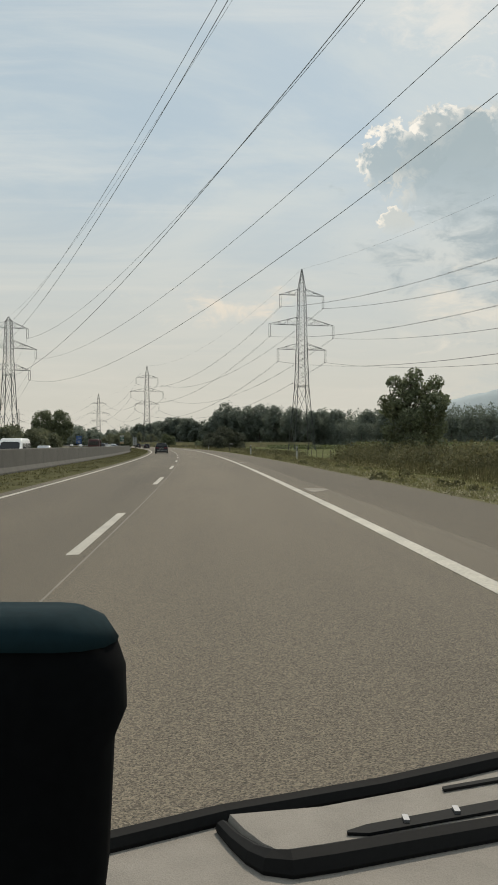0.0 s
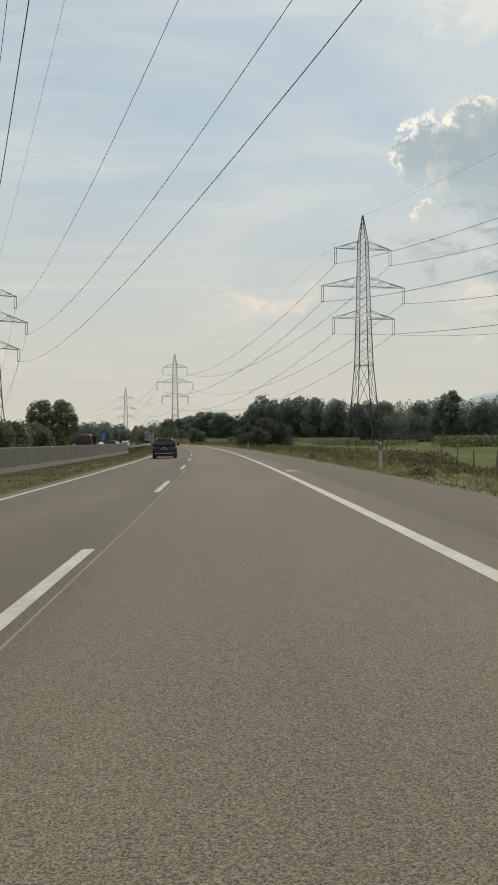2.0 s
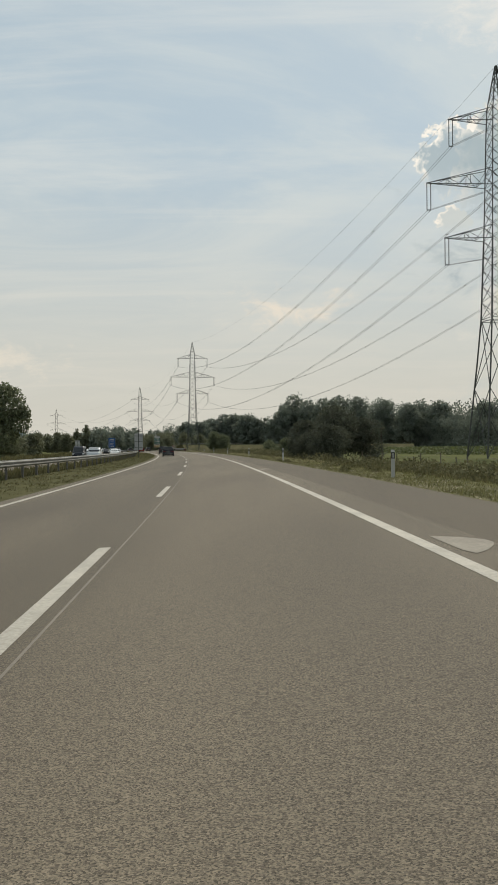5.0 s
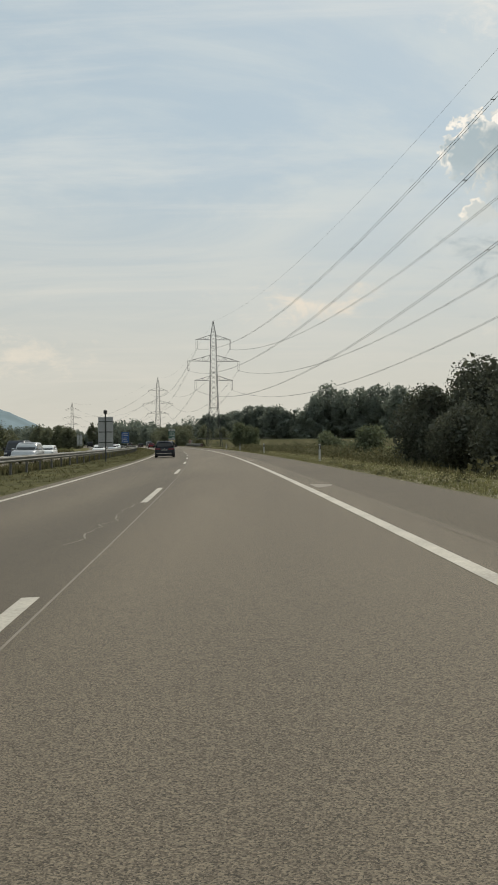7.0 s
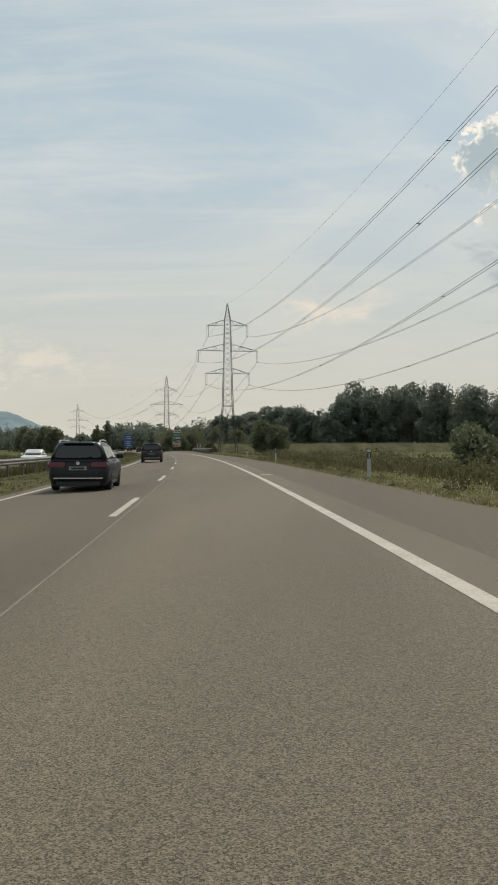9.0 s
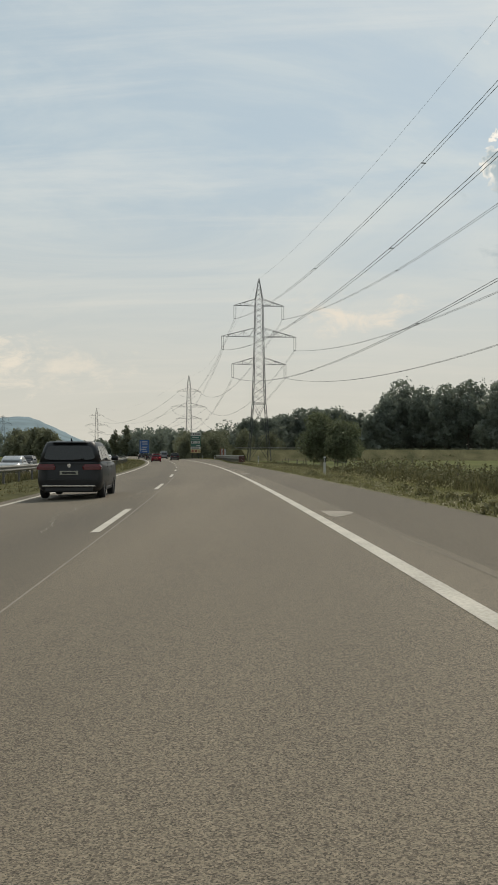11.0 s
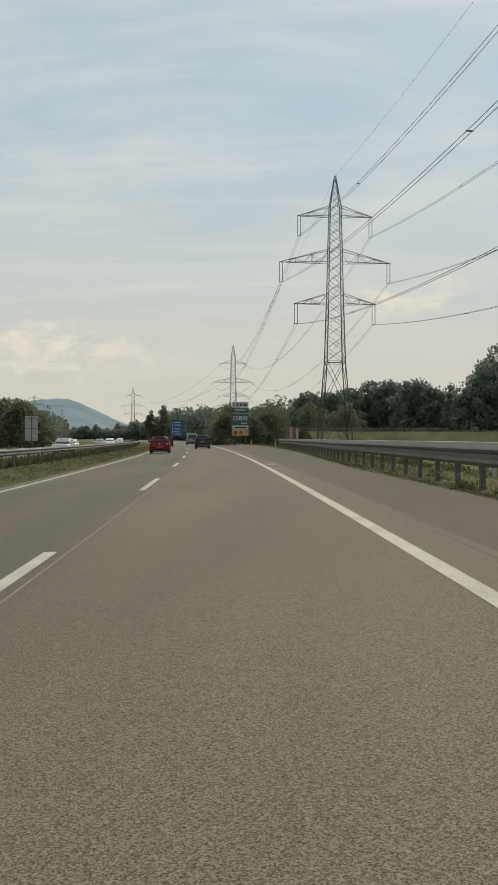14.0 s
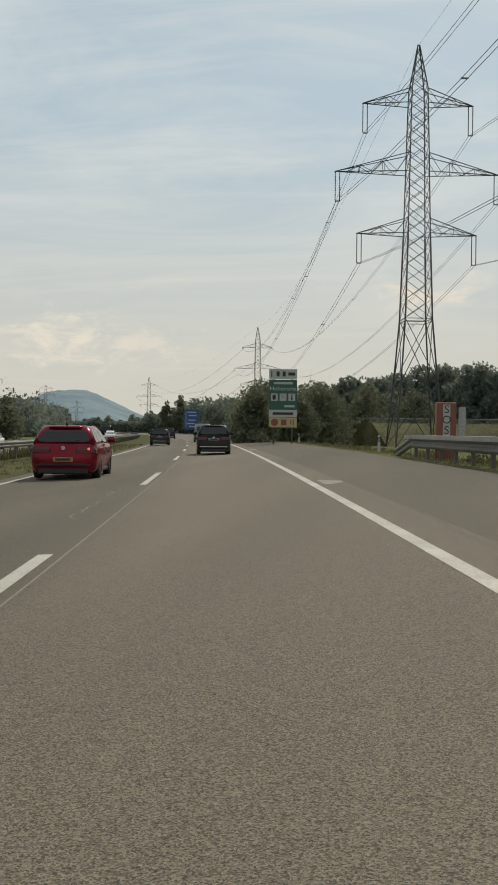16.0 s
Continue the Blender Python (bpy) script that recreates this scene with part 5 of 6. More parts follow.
# leaves spread over the slope; they also stand for the trees' shade there
_r = np.random.default_rng(77)
_m = 26000
_at = np.array(_k)[_r.integers(0, len(_k), _m)]
_o = _r.uniform(-3.9, -0.5, _m)
_up = np.interp(_o, [-3.9, -0.9], [-0.65, SIDE_TOP - 0.1]) + 0.55 * _r.random(_m) ** 2
_c = np.stack([_at[:, 0] + _at[:, 2] * _o + _r.uniform(-2, 2, _m) * -_at[:, 3], _at[:, 1] + _at[:, 3] * _o + _r.uniform(-2, 2, _m) * _at[:, 2], _up], 1)
_v, _q = cards(_r, _c, 0.17)
tagged(part("hedge", array_mesh("hedge", _v, _q, M_LEAF_DARK), M_LEAF_DARK), "low undergrowth that also paints tree shade on the bank", "undergrowth", "", "stuff")
# ---------------------------------------------------------------- vehicles
def paint(name, colour, rough=0.28, metal=0.3):
    m = material(name, colour, rough, metal, vary=0.10, scale=1.2, fine=14, spec=0.3)
    m.node_tree.nodes["Principled BSDF"].inputs["Coat Weight"].default_value = 0.08
    m.node_tree.nodes["Principled BSDF"].inputs["Coat Roughness"].default_value = 0.12
    return m


M_NAVY = paint("dark_navy_paint", (0.008, 0.011, 0.018), 0.35, 0.0)
M_DARK = paint("dark_grey_paint", (0.013, 0.014, 0.016), 0.38, 0.0)
M_REDCAR = paint("red_paint", (0.185, 0.008, 0.020), 0.22, 0.45)
M_OLDRED = paint("dull_red_paint", (0.045, 0.011, 0.010), 0.5, 0.0)
M_SILVER = paint("silver_paint", (0.42, 0.43, 0.44), 0.3, 0.6)
M_GREYVAN = paint("grey_paint", (0.20, 0.21, 0.22), 0.35, 0.4)
M_WHITECAR = paint("white_paint", (0.70, 0.70, 0.69), 0.3, 0.0)
M_WINDOW = material("tinted_car_glass", (0.012, 0.014, 0.015), 0.08, 0.0, vary=0.1, spec=0.5)
M_RUBBER = material("tyre_rubber", (0.016, 0.016, 0.016), 0.85, vary=0.25, scale=4, fine=30)
M_RIM = material("alloy_rim", (0.30, 0.30, 0.31), 0.35, 0.85, vary=0.15)
M_TAIL = material("tail_lamp_plastic", (0.085, 0.005, 0.007), 0.2, vary=0.2, scale=8)
M_LAMP = material("head_lamp_plastic", (0.55, 0.56, 0.56), 0.1, vary=0.1)
M_PLASTIC = material("black_plastic", (0.018, 0.018, 0.018), 0.6, vary=0.25, scale=4, fine=40)
M_PLATE_YELLOW = material("yellow_plate", (0.30, 0.22, 0.06), 0.6, vary=0.1, scale=3)
M_PLATE = material("number_plate_sheet", (0.30, 0.29, 0.24), 0.5, vary=0.1)
M_CHROME = material("chrome_trim", (0.62, 0.62, 0.62), 0.2, 1.0, vary=0.08)
M_LIT = bpy.data.materials.new("lit_brake_lamp")
M_LIT.use_nodes = True
_b = M_LIT.node_tree.nodes["Principled BSDF"]
_b.inputs["Base Color"].default_value = (0.5, 0.02, 0.01, 1)
_b.inputs["Emission Color"].default_value = (1, 0.05, 0.03, 1)
_b.inputs["Emission Strength"].default_value = 2.2


def rounded(y0, y1, w, z, r):
    """A level ring with rounded corners."""
    r = min(r, w * 0.9, (y1 - y0) * 0.4)
    pts = []
    for cx, cy, a0 in ((w - r, y1 - r, 0), (-(w - r), y1 - r, 90), (-(w - r), y0 + r, 180), (w - r, y0 + r, 270)):
        for k in range(4):
            a = radians(a0 + 30 * k)
            pts.append((cx + r * math.cos(a), cy + r * math.sin(a), z))
    return pts


def pane_on(quad, u0, u1, v0, v1, lift=0.008):
    """A thin pane on a face given by its corners: low start, low end, high end, high start."""
    a, b, c, d = [Vector(p) for p in quad]
    at = lambda u, v: a.lerp(b, u).lerp(d.lerp(c, u), v)
    n = (b - a).cross(d - a).normalized()
    inner = []
    for k in range(20):  # corners rounded
        g = 2 * math.pi * (k + 0.5) / 20
        cu, cv = math.cos(g), math.sin(g)
        pu, pv = math.copysign(abs(cu) ** 0.32, cu), math.copysign(abs(cv) ** 0.32, cv)
        inner.append(at(u0 + (u1 - u0) * (pu + 1) / 2, v0 + (v1 - v0) * (pv + 1) / 2))
    outer = [p + n * lift for p in inner]
    return Shape().loft([[p - n * 0.01 for p in inner], outer], None, True)


def car(name, m, colour, label, length=4.5, width=1.8, height=1.47, belt=0.92, cowl=0.20, roof=(-0.40, 0.02), tail=-0.47, tumble=0.76, rails=False, brake=False, category="car", clear=0.18, wheel=0.32, dark_bumper=False, plate=0.78, plate_mat=None):
    """A road car, nose along +y. roof: start and end of the roof as shares of the length; cowl and tail: the glass's feet."""
    L, w = length, width / 2
    root = thing(name, m, label, category, "vehicles")
    levels = [(clear, -0.465, 0.455, 0.86, 0.25), (clear + 0.10, -0.492, 0.488, 0.95, 0.30), (0.46, -0.50, 0.50, 0.985, 0.34), (0.62, -0.497, 0.498, 1.0, 0.36), (belt - 0.14, -0.492, 0.475, 0.99, 0.34), (belt - 0.05, -0.487, 0.40, 0.965, 0.30), (belt, tail - 0.004, cowl + 0.035, 0.935, 0.22)]
    rings = [rounded(a * L, b * L, w * k, z, r) for z, a, b, k, r in levels]
    part("body", Shape().loft(rings, None, True), colour, root, smooth=True)
    wt = w * tumble
    cab = [rounded(tail * L, cowl * L, w * 0.93, belt - 0.01, 0.16), rounded((tail * 0.3 + roof[0] * 0.7) * L, (cowl * 0.32 + roof[1] * 0.68) * L, w * (0.93 * 0.3 + tumble * 0.7), belt + (height - belt) * 0.68, 0.14), rounded(roof[0] * L, roof[1] * L, wt, height - 0.06, 0.14), rounded(roof[0] * L + 0.10, roof[1] * L - 0.16, wt * 0.9, height - 0.01, 0.14), rounded(roof[0] * L + 0.35, roof[1] * L - 0.5, wt * 0.6, height, 0.14)]
    part("cabin", Shape().loft(cab, None, True), colour, root, smooth=True)
    zb, zt = belt + 0.0, height - 0.06
    wb = w * 0.93
    e = 0.012
    rear = [(wb - 0.06, tail * L - e, zb), (-wb + 0.06, tail * L - e, zb), (-wt + 0.08, roof[0] * L - e, zt), (wt - 0.08, roof[0] * L - e, zt)]
    part("rear_window", pane_on([rear[1], rear[0], rear[3], rear[2]], 0.03, 0.97, 0.10, 0.86), M_WINDOW, root, "dark tinted glass")
    front = [(-wb + 0.08, cowl * L + e, zb), (wb - 0.08, cowl * L + e, zb), (wt - 0.06, roof[1] * L + e, zt), (-wt + 0.06, roof[1] * L + e, zt)]
    part("windscreen", pane_on([front[1], front[0], front[3], front[2]], 0.04, 0.96, 0.06, 0.94), M_WINDOW, root, "dark tinted glass")
    for sd in (-1, 1):
        face = [(sd * (wb + e), tail * L + 0.1, zb), (sd * (wb + e), cowl * L - 0.1, zb), (sd * (wt + e), roof[1] * L, zt), (sd * (wt + e), roof[0] * L + 0.08, zt)]
        if sd > 0:
            quad, flip = face, False
        else:
            quad, flip = [face[1], face[0], face[3], face[2]], True
        cuts = ((0.03, 0.25), (0.27, 0.61), (0.63, 0.97))
        for a, b in cuts:
            u0, u1 = (1 - b, 1 - a) if flip else (a, b)
            part("side_window", pane_on(quad, u0, u1, 0.08, 0.84), M_WINDOW, root, "dark tinted glass")
        for yy in (-0.29 * L, 0.30 * L):
            hub = part("wheel", Shape().disc((sd * (w - 0.11), yy, wheel), (1, 0, 0), wheel, 0.21, 24, wheel * 0.62), M_RUBBER, root)
            rim = Shape().disc((sd * (w - 0.05), yy, wheel), (1, 0, 0), wheel * 0.20, 0.05, 12)
            for k in range(10):
                a = 2 * math.pi * k / 10
                rim.bar((sd * (w - 0.05), yy, wheel), (sd * (w - 0.05), yy + math.cos(a) * wheel * 0.62, wheel + math.sin(a) * wheel * 0.62), 0.05, 0.04)
            part("rim", rim, M_RIM, hub)
            arc = [(yy + math.cos(math.pi * k / 14) * (wheel + 0.055), wheel * 0.95 + math.sin(math.pi * k / 14) * (wheel + 0.05)) for k in range(15)]
            part("wheel_arch", Shape().loft([[(sd * (w - d), a, b) for a, b in arc] for d in (0.30, 0.022)], None, True), M_PLASTIC, root)
        mir = Shape().loft([rounded(cowl * L - 0.50, cowl * L - 0.36, 0.10, belt + 0.02, 0.03), rounded(cowl * L - 0.51, cowl * L - 0.34, 0.115, belt + 0.10, 0.03), rounded(cowl * L - 0.49, cowl * L - 0.37, 0.09, belt + 0.17, 0.03)], Matrix.Translation((sd * (w + 0.10), 0, 0)), True)
        part("mirror", mir, colour, root, smooth=True)
        part("head_lamp", Shape().box((sd * w * 0.84 - 0.18, 0.462 * L, 0.60), (sd * w * 0.84 + 0.13, 0.487 * L, 0.74), None, 0.02), M_LAMP, root)
        tl = Shape().loft([rounded(-0.500 * L - 0.006, -0.445 * L, 0.26, belt - 0.23, 0.04), rounded(-0.499 * L - 0.006, -0.445 * L, 0.28, belt - 0.15, 0.05), rounded(-0.494 * L, -0.445 * L, 0.22, belt - 0.07, 0.04)], Matrix.Translation((sd * (w - 0.295), 0, 0)), True)
        lens = part("tail_lamp", tl, M_TAIL, root, "dull red lens")
        if brake and sd > 0:
            part("lit_bulb", Shape().disc((w - 0.22, -0.50 * L - 0.008, belt - 0.13), (0, 1, 0), 0.032, 0.02, 14), M_LIT, lens, "glowing red lamp")
        for yy in (-0.115 * L, 0.115 * L):
            part("door_seam", Shape().loft([[(sd * (w * k + 0.0015), yy - 0.006, z), (sd * (w * k + 0.0015), yy + 0.006, z), (sd * (w * k - 0.02), yy + 0.006, z), (sd * (w * k - 0.02), yy - 0.006, z)] for z, k in ((clear + 0.14, 0.955), (0.46, 0.985), (0.62, 1.0), (belt - 0.14, 0.99), (belt - 0.05, 0.965))], None, True), M_PLASTIC, root)
            part("door_handle", Shape().box((sd * w * 0.985 - 0.018, yy - 0.30, belt - 0.165), (sd * w * 0.985 + 0.03, yy - 0.10, belt - 0.135), None, 0.008), colour, root)
        part("sill_trim", Shape().box((sd * w * 0.93 - 0.03, -0.20 * L, clear + 0.0), (sd * w * 0.93 + 0.03, 0.20 * L, clear + 0.11), None, 0.02), M_PLASTIC, root)
        if rails:
            y0, y1 = roof[0] * L + 0.15, roof[1] * L - 0.1
            part("roof_rail", Shape().tube([(sd * wt * 0.93, y0, height - 0.05), (sd * wt * 0.93, y0 + 0.15, height + 0.035), (sd * wt * 0.93, (y0 + y1) / 2, height + 0.05), (sd * wt * 0.93, y1 - 0.15, height + 0.035), (sd * wt * 0.93, y1, height - 0.05)], 0.022, 6), M_CHROME, root, "bright metal rail")
    part("number_plate", Shape().box((-0.26, -0.50 * L - 0.016, plate - 0.055), (0.26, -0.497 * L, plate + 0.055), None, 0.004), plate_mat or M_PLATE, root, "number plate with a dark bar")
    part("plate_bar", Shape().box((-0.20, -0.50 * L - 0.019, plate - 0.03), (0.20, -0.50 * L - 0.0165, plate + 0.03)), M_PLASTIC, root)
    part("bumper_strip", Shape().box((-w * 0.8, -0.50 * L - 0.012, 0.385), (w * 0.8, -0.497 * L, 0.425), None, 0.004), M_PLASTIC if dark_bumper else M_CHROME, root)
    part("diffuser", Shape().box((-w * 0.72, -0.497 * L, clear - 0.01), (w * 0.72, -0.47 * L, clear + 0.13), None, 0.02), M_PLASTIC, root)
    part("underbody", Shape().box((-w * 0.8, -0.44 * L, clear - 0.03), (w * 0.8, 0.44 * L, clear + 0.02)), M_PLASTIC, root)
    part("spoiler", Shape().loft([rounded(roof[0] * L - 0.09, roof[0] * L + 0.25, wt * 0.70, height - 0.065, 0.10), rounded(roof[0] * L - 0.08, roof[0] * L + 0.25, wt * 0.72, height - 0.04, 0.10), rounded(roof[0] * L, roof[0] * L + 0.3, wt * 0.68, height - 0.012, 0.10)], None, True), colour, root, smooth=True)
    part("antenna", Shape().tube([(0, roof[0] * L + 0.32, height - 0.02), (0, roof[0] * L + 0.24, height + 0.05), (0, roof[0] * L + 0.17, height + 0.09)], [0.035, 0.02, 0.008], 6), M_PLASTIC, root)
    part("hatch_seam", Shape().box((-w * 0.66, -0.4985 * L - 0.008, belt - 0.515), (w * 0.66, -0.49 * L, belt - 0.50)), M_PLASTIC, root)
    part("emblem", Shape().disc((0, -0.497 * L - 0.004, belt - 0.11), (0, 1, 0), 0.055, 0.012, 14), M_CHROME, root)
    part("wiper", Shape().bar((0.05, tail * L - 0.045, belt + 0.05), (0.42, (tail * 0.9 + roof[0] * 0.1) * L - 0.03, belt + 0.09), 0.02), M_PLASTIC, root)
    return root


WAGON = dict(length=4.77, width=1.82, height=1.50, belt=0.96, cowl=0.20, roof=(-0.438, 0.03), tail=-0.487, tumble=0.71, rails=True, plate=0.70)
HATCH = dict(length=4.2, width=1.72, height=1.50, belt=0.97, cowl=0.24, roof=(-0.43, 0.05), tail=-0.487, tumble=0.74)
SUV = dict(length=4.7, width=1.90, height=1.70, belt=1.10, cowl=0.20, roof=(-0.44, 0.04), tail=-0.485, clear=0.24, wheel=0.36)
SEDAN = dict(length=4.6, width=1.80, height=1.44, belt=0.92, cowl=0.18, roof=(-0.24, 0.0), tail=-0.38)
SMALL = dict(length=4.05, width=1.78, height=1.44, belt=0.95, cowl=0.24, roof=(-0.40, 0.06), tail=-0.478, tumble=0.70, plate=0.54, plate_mat=M_PLATE_YELLOW)


def transporter(m, colour, label, length=5.0, width=1.90, height=1.98):
    """A boxy van: tall body with a short sloping nose."""
    L, w = length, width / 2
    root = thing("van", m, label, "van", "vehicles")
    rings = [rounded(a * L, b * L, w * k, z, r) for z, a, b, k, r in [(0.22, -0.47, 0.46, 0.88, 0.2), (0.32, -0.495, 0.49, 0.97, 0.2), (0.60, -0.50, 0.50, 1.0, 0.22), (0.95, -0.498, 0.475, 0.99, 0.2), (1.08, -0.495, 0.40, 0.97, 0.18), (1.60, -0.482, 0.30, 0.90, 0.18), (height - 0.10, -0.465, 0.24, 0.84, 0.18), (height, -0.44, 0.20, 0.74, 0.16)]]
    part("body", Shape().loft(rings, None, True), colour, root, smooth=True)
    rq = [(-w * 0.80, -0.494 * L - 0.012, 1.12), (w * 0.80, -0.494 * L - 0.012, 1.12), (w * 0.74, -0.478 * L - 0.012, 1.72), (-w * 0.74, -0.478 * L - 0.012, 1.72)]
    part("rear_window", pane_on(rq, 0.04, 0.96, 0.05, 0.95), M_WINDOW, root, "dark tinted glass")
    fq = [(w * 0.86, 0.395 * L + 0.012, 1.10), (-w * 0.86, 0.395 * L + 0.012, 1.10), (-w * 0.78, 0.275 * L + 0.012, 1.74), (w * 0.78, 0.275 * L + 0.012, 1.74)]
    part("windscreen", pane_on(fq, 0.04, 0.96, 0.05, 0.95), M_WINDOW, root, "dark tinted glass")
    for sd in (-1, 1):
        face = [(sd * (w * 0.968 + 0.01), -0.45 * L, 1.12), (sd * (w * 0.968 + 0.01), 0.33 * L, 1.12), (sd * (w * 0.90 + 0.012), 0.27 * L, 1.62), (sd * (w * 0.90 + 0.012), -0.44 * L, 1.62)]
        quad = face if sd > 0 else [face[1], face[0], face[3], face[2]]
        for a, b in ((0.03, 0.30), (0.34, 0.66), (0.72, 0.97)):
            u0, u1 = (a, b) if sd > 0 else (1 - b, 1 - a)
            part("side_window", pane_on(quad, u0, u1, 0.04, 0.96), M_WINDOW, root, "dark tinted glass")
        for yy in (-0.30 * L, 0.31 * L):
            hub = part("wheel", Shape().disc((sd * (w - 0.11), yy, 0.33), (1, 0, 0), 0.33, 0.21, 24, 0.2), M_RUBBER, root)
            part("rim", Shape().disc((sd * (w - 0.05), yy, 0.33), (1, 0, 0), 0.20, 0.05, 14), M_RIM, hub)
            part("wheel_arch", Shape().disc((sd * (w - 0.10), yy, 0.36), (1, 0, 0), 0.39, 0.20, 24), M_PLASTIC, root)
        part("tail_lamp", Shape().box((sd * w * 0.92 - 0.07, -0.499 * L - 0.012, 0.72), (sd * w * 0.92 + 0.07, -0.48 * L, 1.12), None, 0.02), M_TAIL, root, "dull red lens")
        part("head_lamp", Shape().box((sd * w * 0.80 - 0.14, 0.465 * L, 0.70), (sd * w * 0.80 + 0.14, 0.492 * L, 0.88), None, 0.02), M_LAMP, root)
        part("mirror", Shape().box((sd * (w + 0.12) - 0.10, 0.31 * L, 1.10), (sd * (w + 0.12) + 0.10, 0.31 * L + 0.12, 1.34), None, 0.03), M_PLASTIC, root)
    part("number_plate", Shape().box((-0.26, -0.50 * L - 0.014, 0.72), (0.26, -0.496 * L, 0.83)), M_WHITE, root)
    part("bumper", Shape().box((-w * 0.9, -0.51 * L, 0.30), (w * 0.9, -0.49 * L, 0.52), None, 0.02), M_PLASTIC, root)
    part("door_seam", Shape().box((-0.006, -0.5 * L - 0.010, 0.55), (0.006, -0.49 * L, 1.10)), M_PLASTIC, root)
    return root


def lorry(m, colour, label):
    root = thing("lorry", m, label, "lorry", "vehicles")
    part("cab", Shape().loft([rounded(1.9, 3.9, 1.12, 0.5, 0.15), rounded(1.9, 4.0, 1.2, 1.2, 0.2), rounded(1.9, 3.85, 1.18, 2.3, 0.25), rounded(2.0, 3.5, 1.05, 2.75, 0.25)], None, True), colour, root, smooth=True)
    part("windscreen", Shape().box((-1.0, 3.86, 1.45), (1.0, 3.97, 2.2), None, 0.02), M_WINDOW, root)
    bed = Shape().box((-1.2, -4.0, 1.1), (1.2, 1.7, 2.55), None, 0.03)
    part("tipper_body", bed, colour, root)
    for i in range(8):
        for sd in (-1, 1):
            part("rib", Shape().box((sd * 1.24 - 0.035, -3.9 + i * 0.78, 1.12), (sd * 1.24 + 0.035, -3.8 + i * 0.78, 2.5)), colour, root)
    part("frame", Shape().box((-0.5, -3.9, 0.75), (0.5, 3.6, 1.08)), M_PLASTIC, root)
    for yy in (-2.9, -1.6, 2.9):
        for sd in (-1, 1):
            hub = part("wheel", Shape().disc((sd * 1.02, yy, 0.5), (1, 0, 0), 0.5, 0.32, 22, 0.28), M_RUBBER, root)
            part("rim", Shape().disc((sd * 1.10, yy, 0.5), (1, 0, 0), 0.28, 0.06, 14), M_RIM, hub)
    return root


def rear_at(s, off, length):
    return on_road(s + length / 2, off)


# one estate car and one SUV, repeated to fit the view along the drive
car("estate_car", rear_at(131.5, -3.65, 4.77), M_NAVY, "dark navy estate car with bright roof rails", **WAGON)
car("hatchback", rear_at(511.3, 0.05, 4.2), M_DARK, "dark grey hatchback on the motorway", **HATCH)
car("hatchback", rear_at(489.5, -4.0, 4.05), M_REDCAR, "small red hatchback braking on the motorway", brake=True, dark_bumper=True, **SMALL)
car("suv", rear_at(617, -3.85, 4.7), M_DARK, "dark high off-road car in the overtaking lane", **SUV)
car("estate_car", rear_at(549.7, -4.2, 4.6), M_DARK, "dark estate car in the overtaking lane", length=4.6, width=1.8, height=1.5, belt=0.97, cowl=0.22, roof=(-0.44, 0.04), tail=-0.487)
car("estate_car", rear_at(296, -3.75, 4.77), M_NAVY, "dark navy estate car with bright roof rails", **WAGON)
car("suv", rear_at(352, -3.85, 4.7), M_DARK, "dark high off-road car in the overtaking lane", **SUV)
transporter(rear_at(566, 0.0, 5.0), M_GREYVAN, "grey van ahead of the hatchback")


def oncoming(s, off):
    p = place(s, off, far_slope(off))
    return pose(p.x, p.y, p.z, 0, 0, math.degrees(heading(s)) + 180)


transporter(oncoming(72, -14.0), M_WHITECAR, "white van on the opposite carriageway")
lorry(oncoming(206, -17.4), M_OLDRED, "red tipper lorry on the opposite carriageway")
car("car", oncoming(112, -17.4), M_SILVER, "silver car on the opposite carriageway", **SEDAN)
car("suv", oncoming(285, -14.2), M_SILVER, "silver high car on the opposite carriageway", **SUV)
car("car", oncoming(318, -17.4), M_WHITECAR, "white hatchback on the opposite carriageway", **HATCH)
car("car", oncoming(352, -14.2), M_WHITECAR, "white car on the opposite carriageway", **SEDAN)
transporter(oncoming(300, -17.6), M_NAVY, "dark blue van on the opposite carriageway")
car("car", oncoming(398, -14.2), M_SILVER, "silver car on the opposite carriageway", **SEDAN)
car("car", oncoming(425, -17.4), M_DARK, "dark car on the opposite carriageway", **HATCH)
car("car", oncoming(462, -14.2), M_WHITECAR, "white car on the opposite carriageway", **HATCH)
car("car", oncoming(505, -14.2), M_SILVER, "silver estate car on the opposite carriageway", **WAGON)
car("car", oncoming(540, -17.4), M_WHITECAR, "white car on the opposite carriageway", **SEDAN)
car("car", oncoming(575, -14.2), M_WHITECAR, "white hatchback on the opposite carriageway", **HATCH)
car("car", oncoming(600, -17.4), M_SILVER, "silver car on the opposite carriageway", **SEDAN)
car("car", oncoming(632, -14.2), M_WHITECAR, "white car on the opposite carriageway", **HATCH)
lorry(oncoming(690, -17.4), M_NAVY, "dark lorry far along the opposite carriageway")
# ---------------------------------------------------------------- dashboard of the driven car, set at the start to fit the first view
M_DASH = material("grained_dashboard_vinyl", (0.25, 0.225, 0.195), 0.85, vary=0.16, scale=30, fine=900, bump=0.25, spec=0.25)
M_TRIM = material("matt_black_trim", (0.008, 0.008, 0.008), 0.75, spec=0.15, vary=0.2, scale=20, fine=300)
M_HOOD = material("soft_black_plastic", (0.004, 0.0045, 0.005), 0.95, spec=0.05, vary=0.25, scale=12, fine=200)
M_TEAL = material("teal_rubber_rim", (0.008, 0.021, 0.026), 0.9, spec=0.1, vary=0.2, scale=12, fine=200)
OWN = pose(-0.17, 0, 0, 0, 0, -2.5)
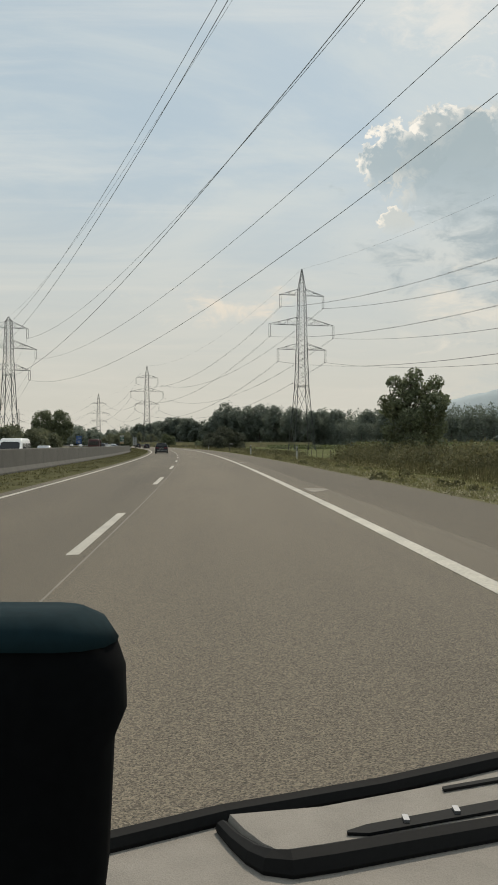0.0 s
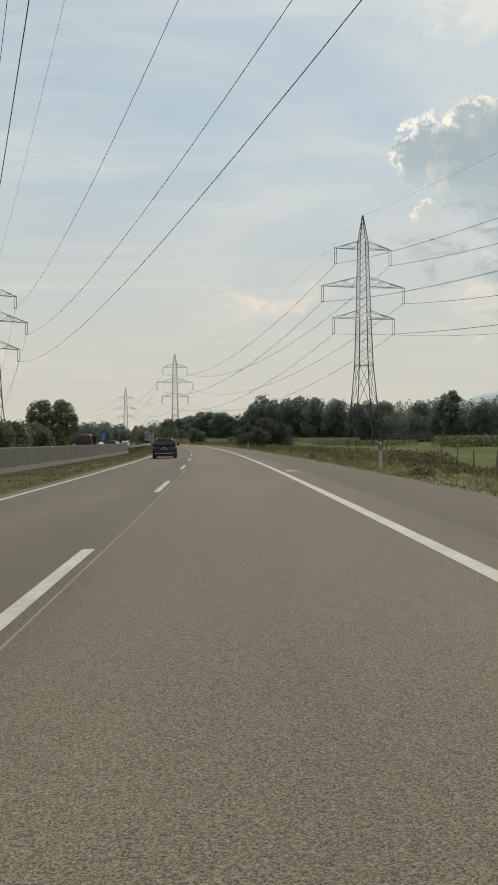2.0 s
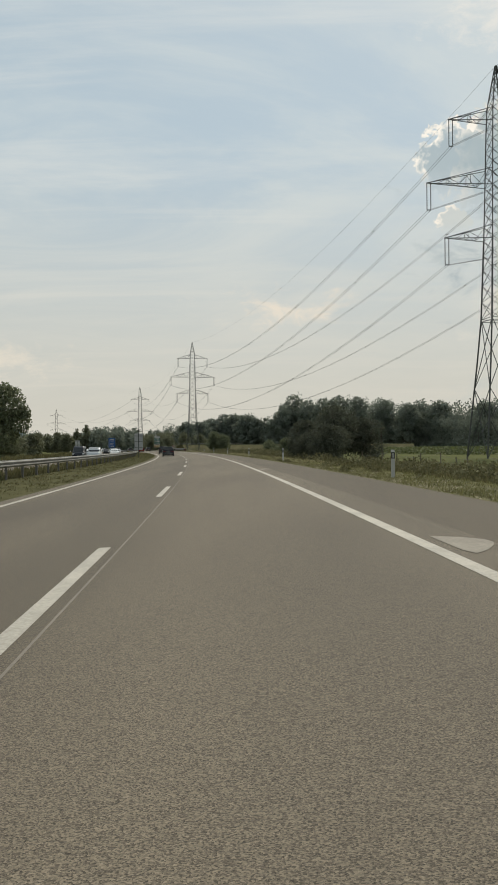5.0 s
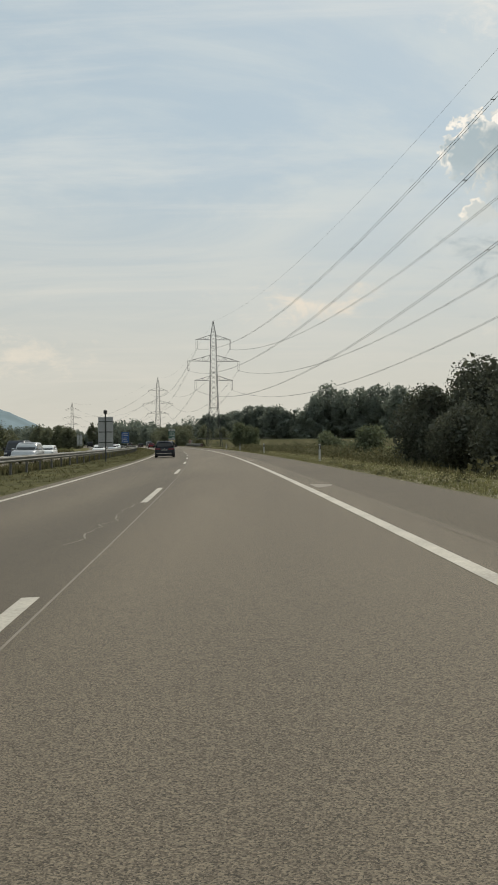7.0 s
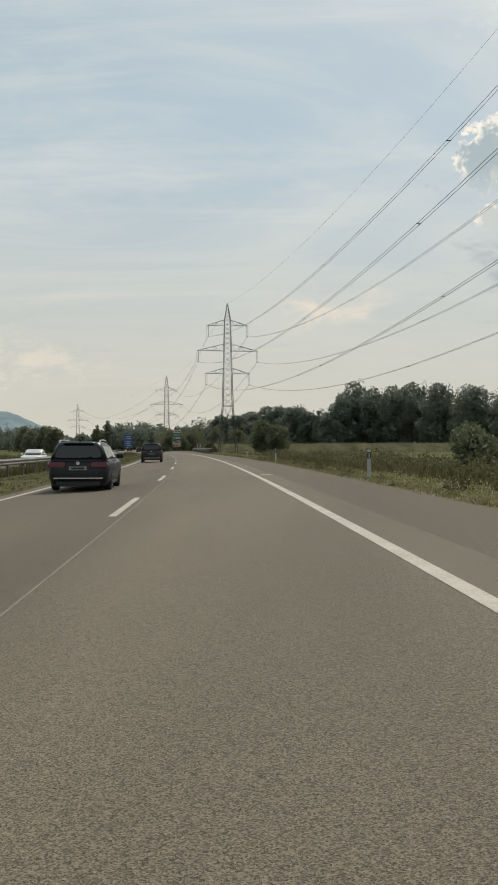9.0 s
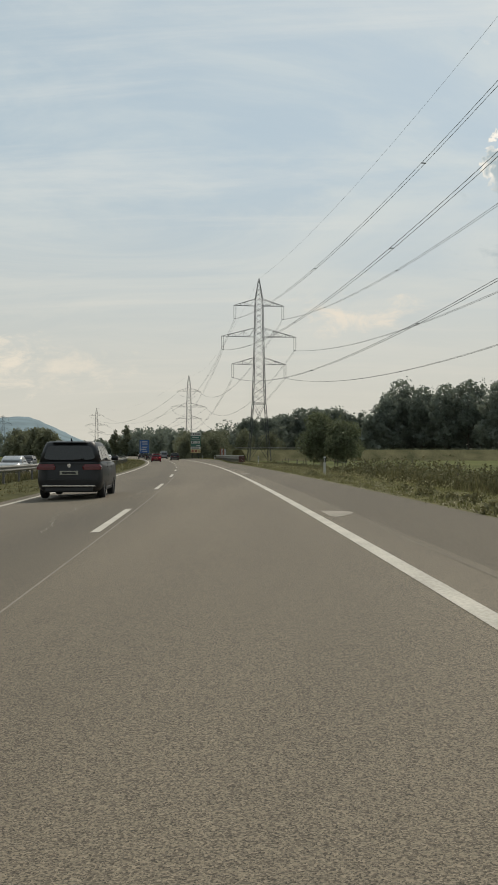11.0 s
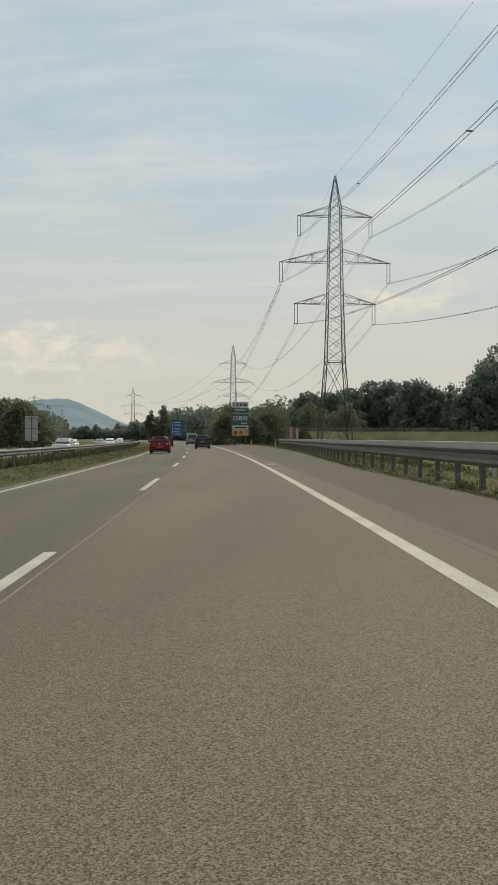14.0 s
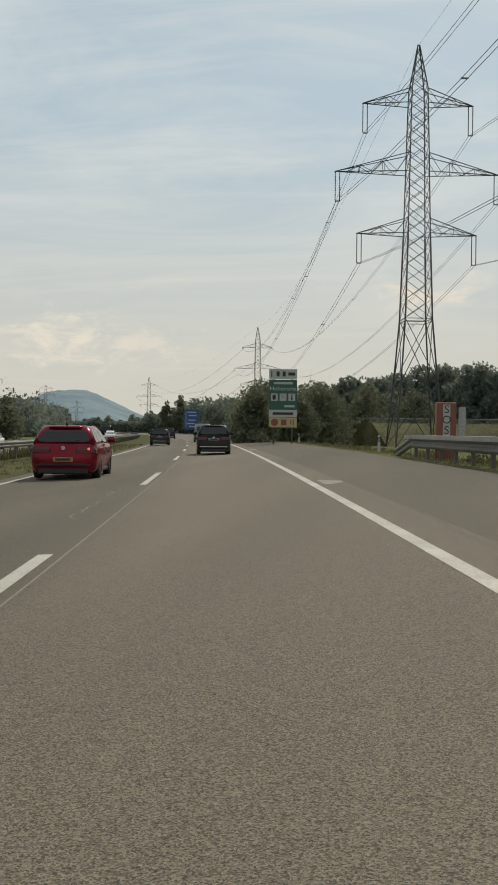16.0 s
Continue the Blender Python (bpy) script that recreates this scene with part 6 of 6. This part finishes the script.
own = thing("car", OWN, "dashboard of the driven car on an added silver front", "car", "vehicles")
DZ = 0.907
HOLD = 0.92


def slab(pts, z0, z1, inset=0.0):
    """A flat piece with the plan pts (x across, y ahead)."""
    cx, cy = sum(p[0] for p in pts) / len(pts), sum(p[1] for p in pts) / len(pts)
    sh = lambda k, z: [(cx + (x - cx) * k, cy + (y - cy) * k, z) for x, y in pts]
    return Shape().loft([sh(1, z0), sh(1, z1 - inset), sh(1 - inset * 2, z1)], None, True)


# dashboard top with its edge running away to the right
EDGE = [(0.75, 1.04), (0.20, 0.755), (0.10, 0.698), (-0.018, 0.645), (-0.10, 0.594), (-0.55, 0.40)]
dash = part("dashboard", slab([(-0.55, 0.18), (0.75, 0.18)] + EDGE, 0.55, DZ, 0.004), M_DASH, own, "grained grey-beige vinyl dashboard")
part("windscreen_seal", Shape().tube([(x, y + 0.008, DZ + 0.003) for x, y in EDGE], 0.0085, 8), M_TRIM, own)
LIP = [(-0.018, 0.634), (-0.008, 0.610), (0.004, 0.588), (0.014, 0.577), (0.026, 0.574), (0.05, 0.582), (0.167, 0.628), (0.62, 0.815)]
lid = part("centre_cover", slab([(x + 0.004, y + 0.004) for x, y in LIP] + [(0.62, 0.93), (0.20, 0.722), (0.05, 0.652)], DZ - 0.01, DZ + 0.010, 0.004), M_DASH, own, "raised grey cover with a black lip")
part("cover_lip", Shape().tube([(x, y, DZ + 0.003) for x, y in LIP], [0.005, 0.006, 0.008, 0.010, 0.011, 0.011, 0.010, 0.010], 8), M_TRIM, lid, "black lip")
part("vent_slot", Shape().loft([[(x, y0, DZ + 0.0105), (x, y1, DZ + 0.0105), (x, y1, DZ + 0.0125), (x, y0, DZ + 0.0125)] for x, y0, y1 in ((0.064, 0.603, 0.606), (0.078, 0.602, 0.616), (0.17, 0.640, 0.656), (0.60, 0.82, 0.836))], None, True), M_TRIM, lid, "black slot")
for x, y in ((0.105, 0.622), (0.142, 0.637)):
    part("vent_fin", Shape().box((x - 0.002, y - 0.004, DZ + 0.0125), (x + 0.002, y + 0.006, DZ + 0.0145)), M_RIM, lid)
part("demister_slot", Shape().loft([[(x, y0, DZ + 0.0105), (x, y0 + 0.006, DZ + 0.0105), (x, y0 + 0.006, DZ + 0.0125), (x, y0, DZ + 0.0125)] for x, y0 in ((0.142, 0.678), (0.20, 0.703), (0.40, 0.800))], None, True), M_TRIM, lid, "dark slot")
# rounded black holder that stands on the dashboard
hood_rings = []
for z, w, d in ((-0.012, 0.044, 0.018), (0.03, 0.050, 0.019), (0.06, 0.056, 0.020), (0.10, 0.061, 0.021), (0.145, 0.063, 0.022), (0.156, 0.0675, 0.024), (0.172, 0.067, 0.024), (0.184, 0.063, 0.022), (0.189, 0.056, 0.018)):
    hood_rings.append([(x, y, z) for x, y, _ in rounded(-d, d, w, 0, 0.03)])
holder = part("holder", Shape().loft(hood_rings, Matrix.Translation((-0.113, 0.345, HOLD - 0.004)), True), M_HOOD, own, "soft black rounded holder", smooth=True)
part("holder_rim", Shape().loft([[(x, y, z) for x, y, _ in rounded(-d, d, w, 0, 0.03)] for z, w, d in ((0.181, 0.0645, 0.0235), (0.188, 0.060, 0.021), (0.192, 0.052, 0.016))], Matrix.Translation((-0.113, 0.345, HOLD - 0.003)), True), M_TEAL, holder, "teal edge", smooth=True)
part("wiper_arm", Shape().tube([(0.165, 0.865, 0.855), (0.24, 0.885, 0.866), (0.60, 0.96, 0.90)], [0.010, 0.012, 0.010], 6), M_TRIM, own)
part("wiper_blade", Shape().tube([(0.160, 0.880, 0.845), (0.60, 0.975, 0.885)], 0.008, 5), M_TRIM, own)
# low nose, floor and front wheels added to carry it, kept out of view
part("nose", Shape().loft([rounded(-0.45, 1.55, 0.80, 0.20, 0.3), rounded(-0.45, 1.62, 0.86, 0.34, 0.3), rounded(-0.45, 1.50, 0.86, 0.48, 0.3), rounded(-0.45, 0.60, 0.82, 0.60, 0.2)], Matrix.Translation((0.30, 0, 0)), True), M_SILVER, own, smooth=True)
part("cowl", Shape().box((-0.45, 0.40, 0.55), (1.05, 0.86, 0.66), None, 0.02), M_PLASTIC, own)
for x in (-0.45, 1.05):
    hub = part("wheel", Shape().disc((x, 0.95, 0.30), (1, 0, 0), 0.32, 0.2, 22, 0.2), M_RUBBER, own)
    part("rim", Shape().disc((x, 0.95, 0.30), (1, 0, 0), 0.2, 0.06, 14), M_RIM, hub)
# supports added so that wiper and cowl rest on something, out of view
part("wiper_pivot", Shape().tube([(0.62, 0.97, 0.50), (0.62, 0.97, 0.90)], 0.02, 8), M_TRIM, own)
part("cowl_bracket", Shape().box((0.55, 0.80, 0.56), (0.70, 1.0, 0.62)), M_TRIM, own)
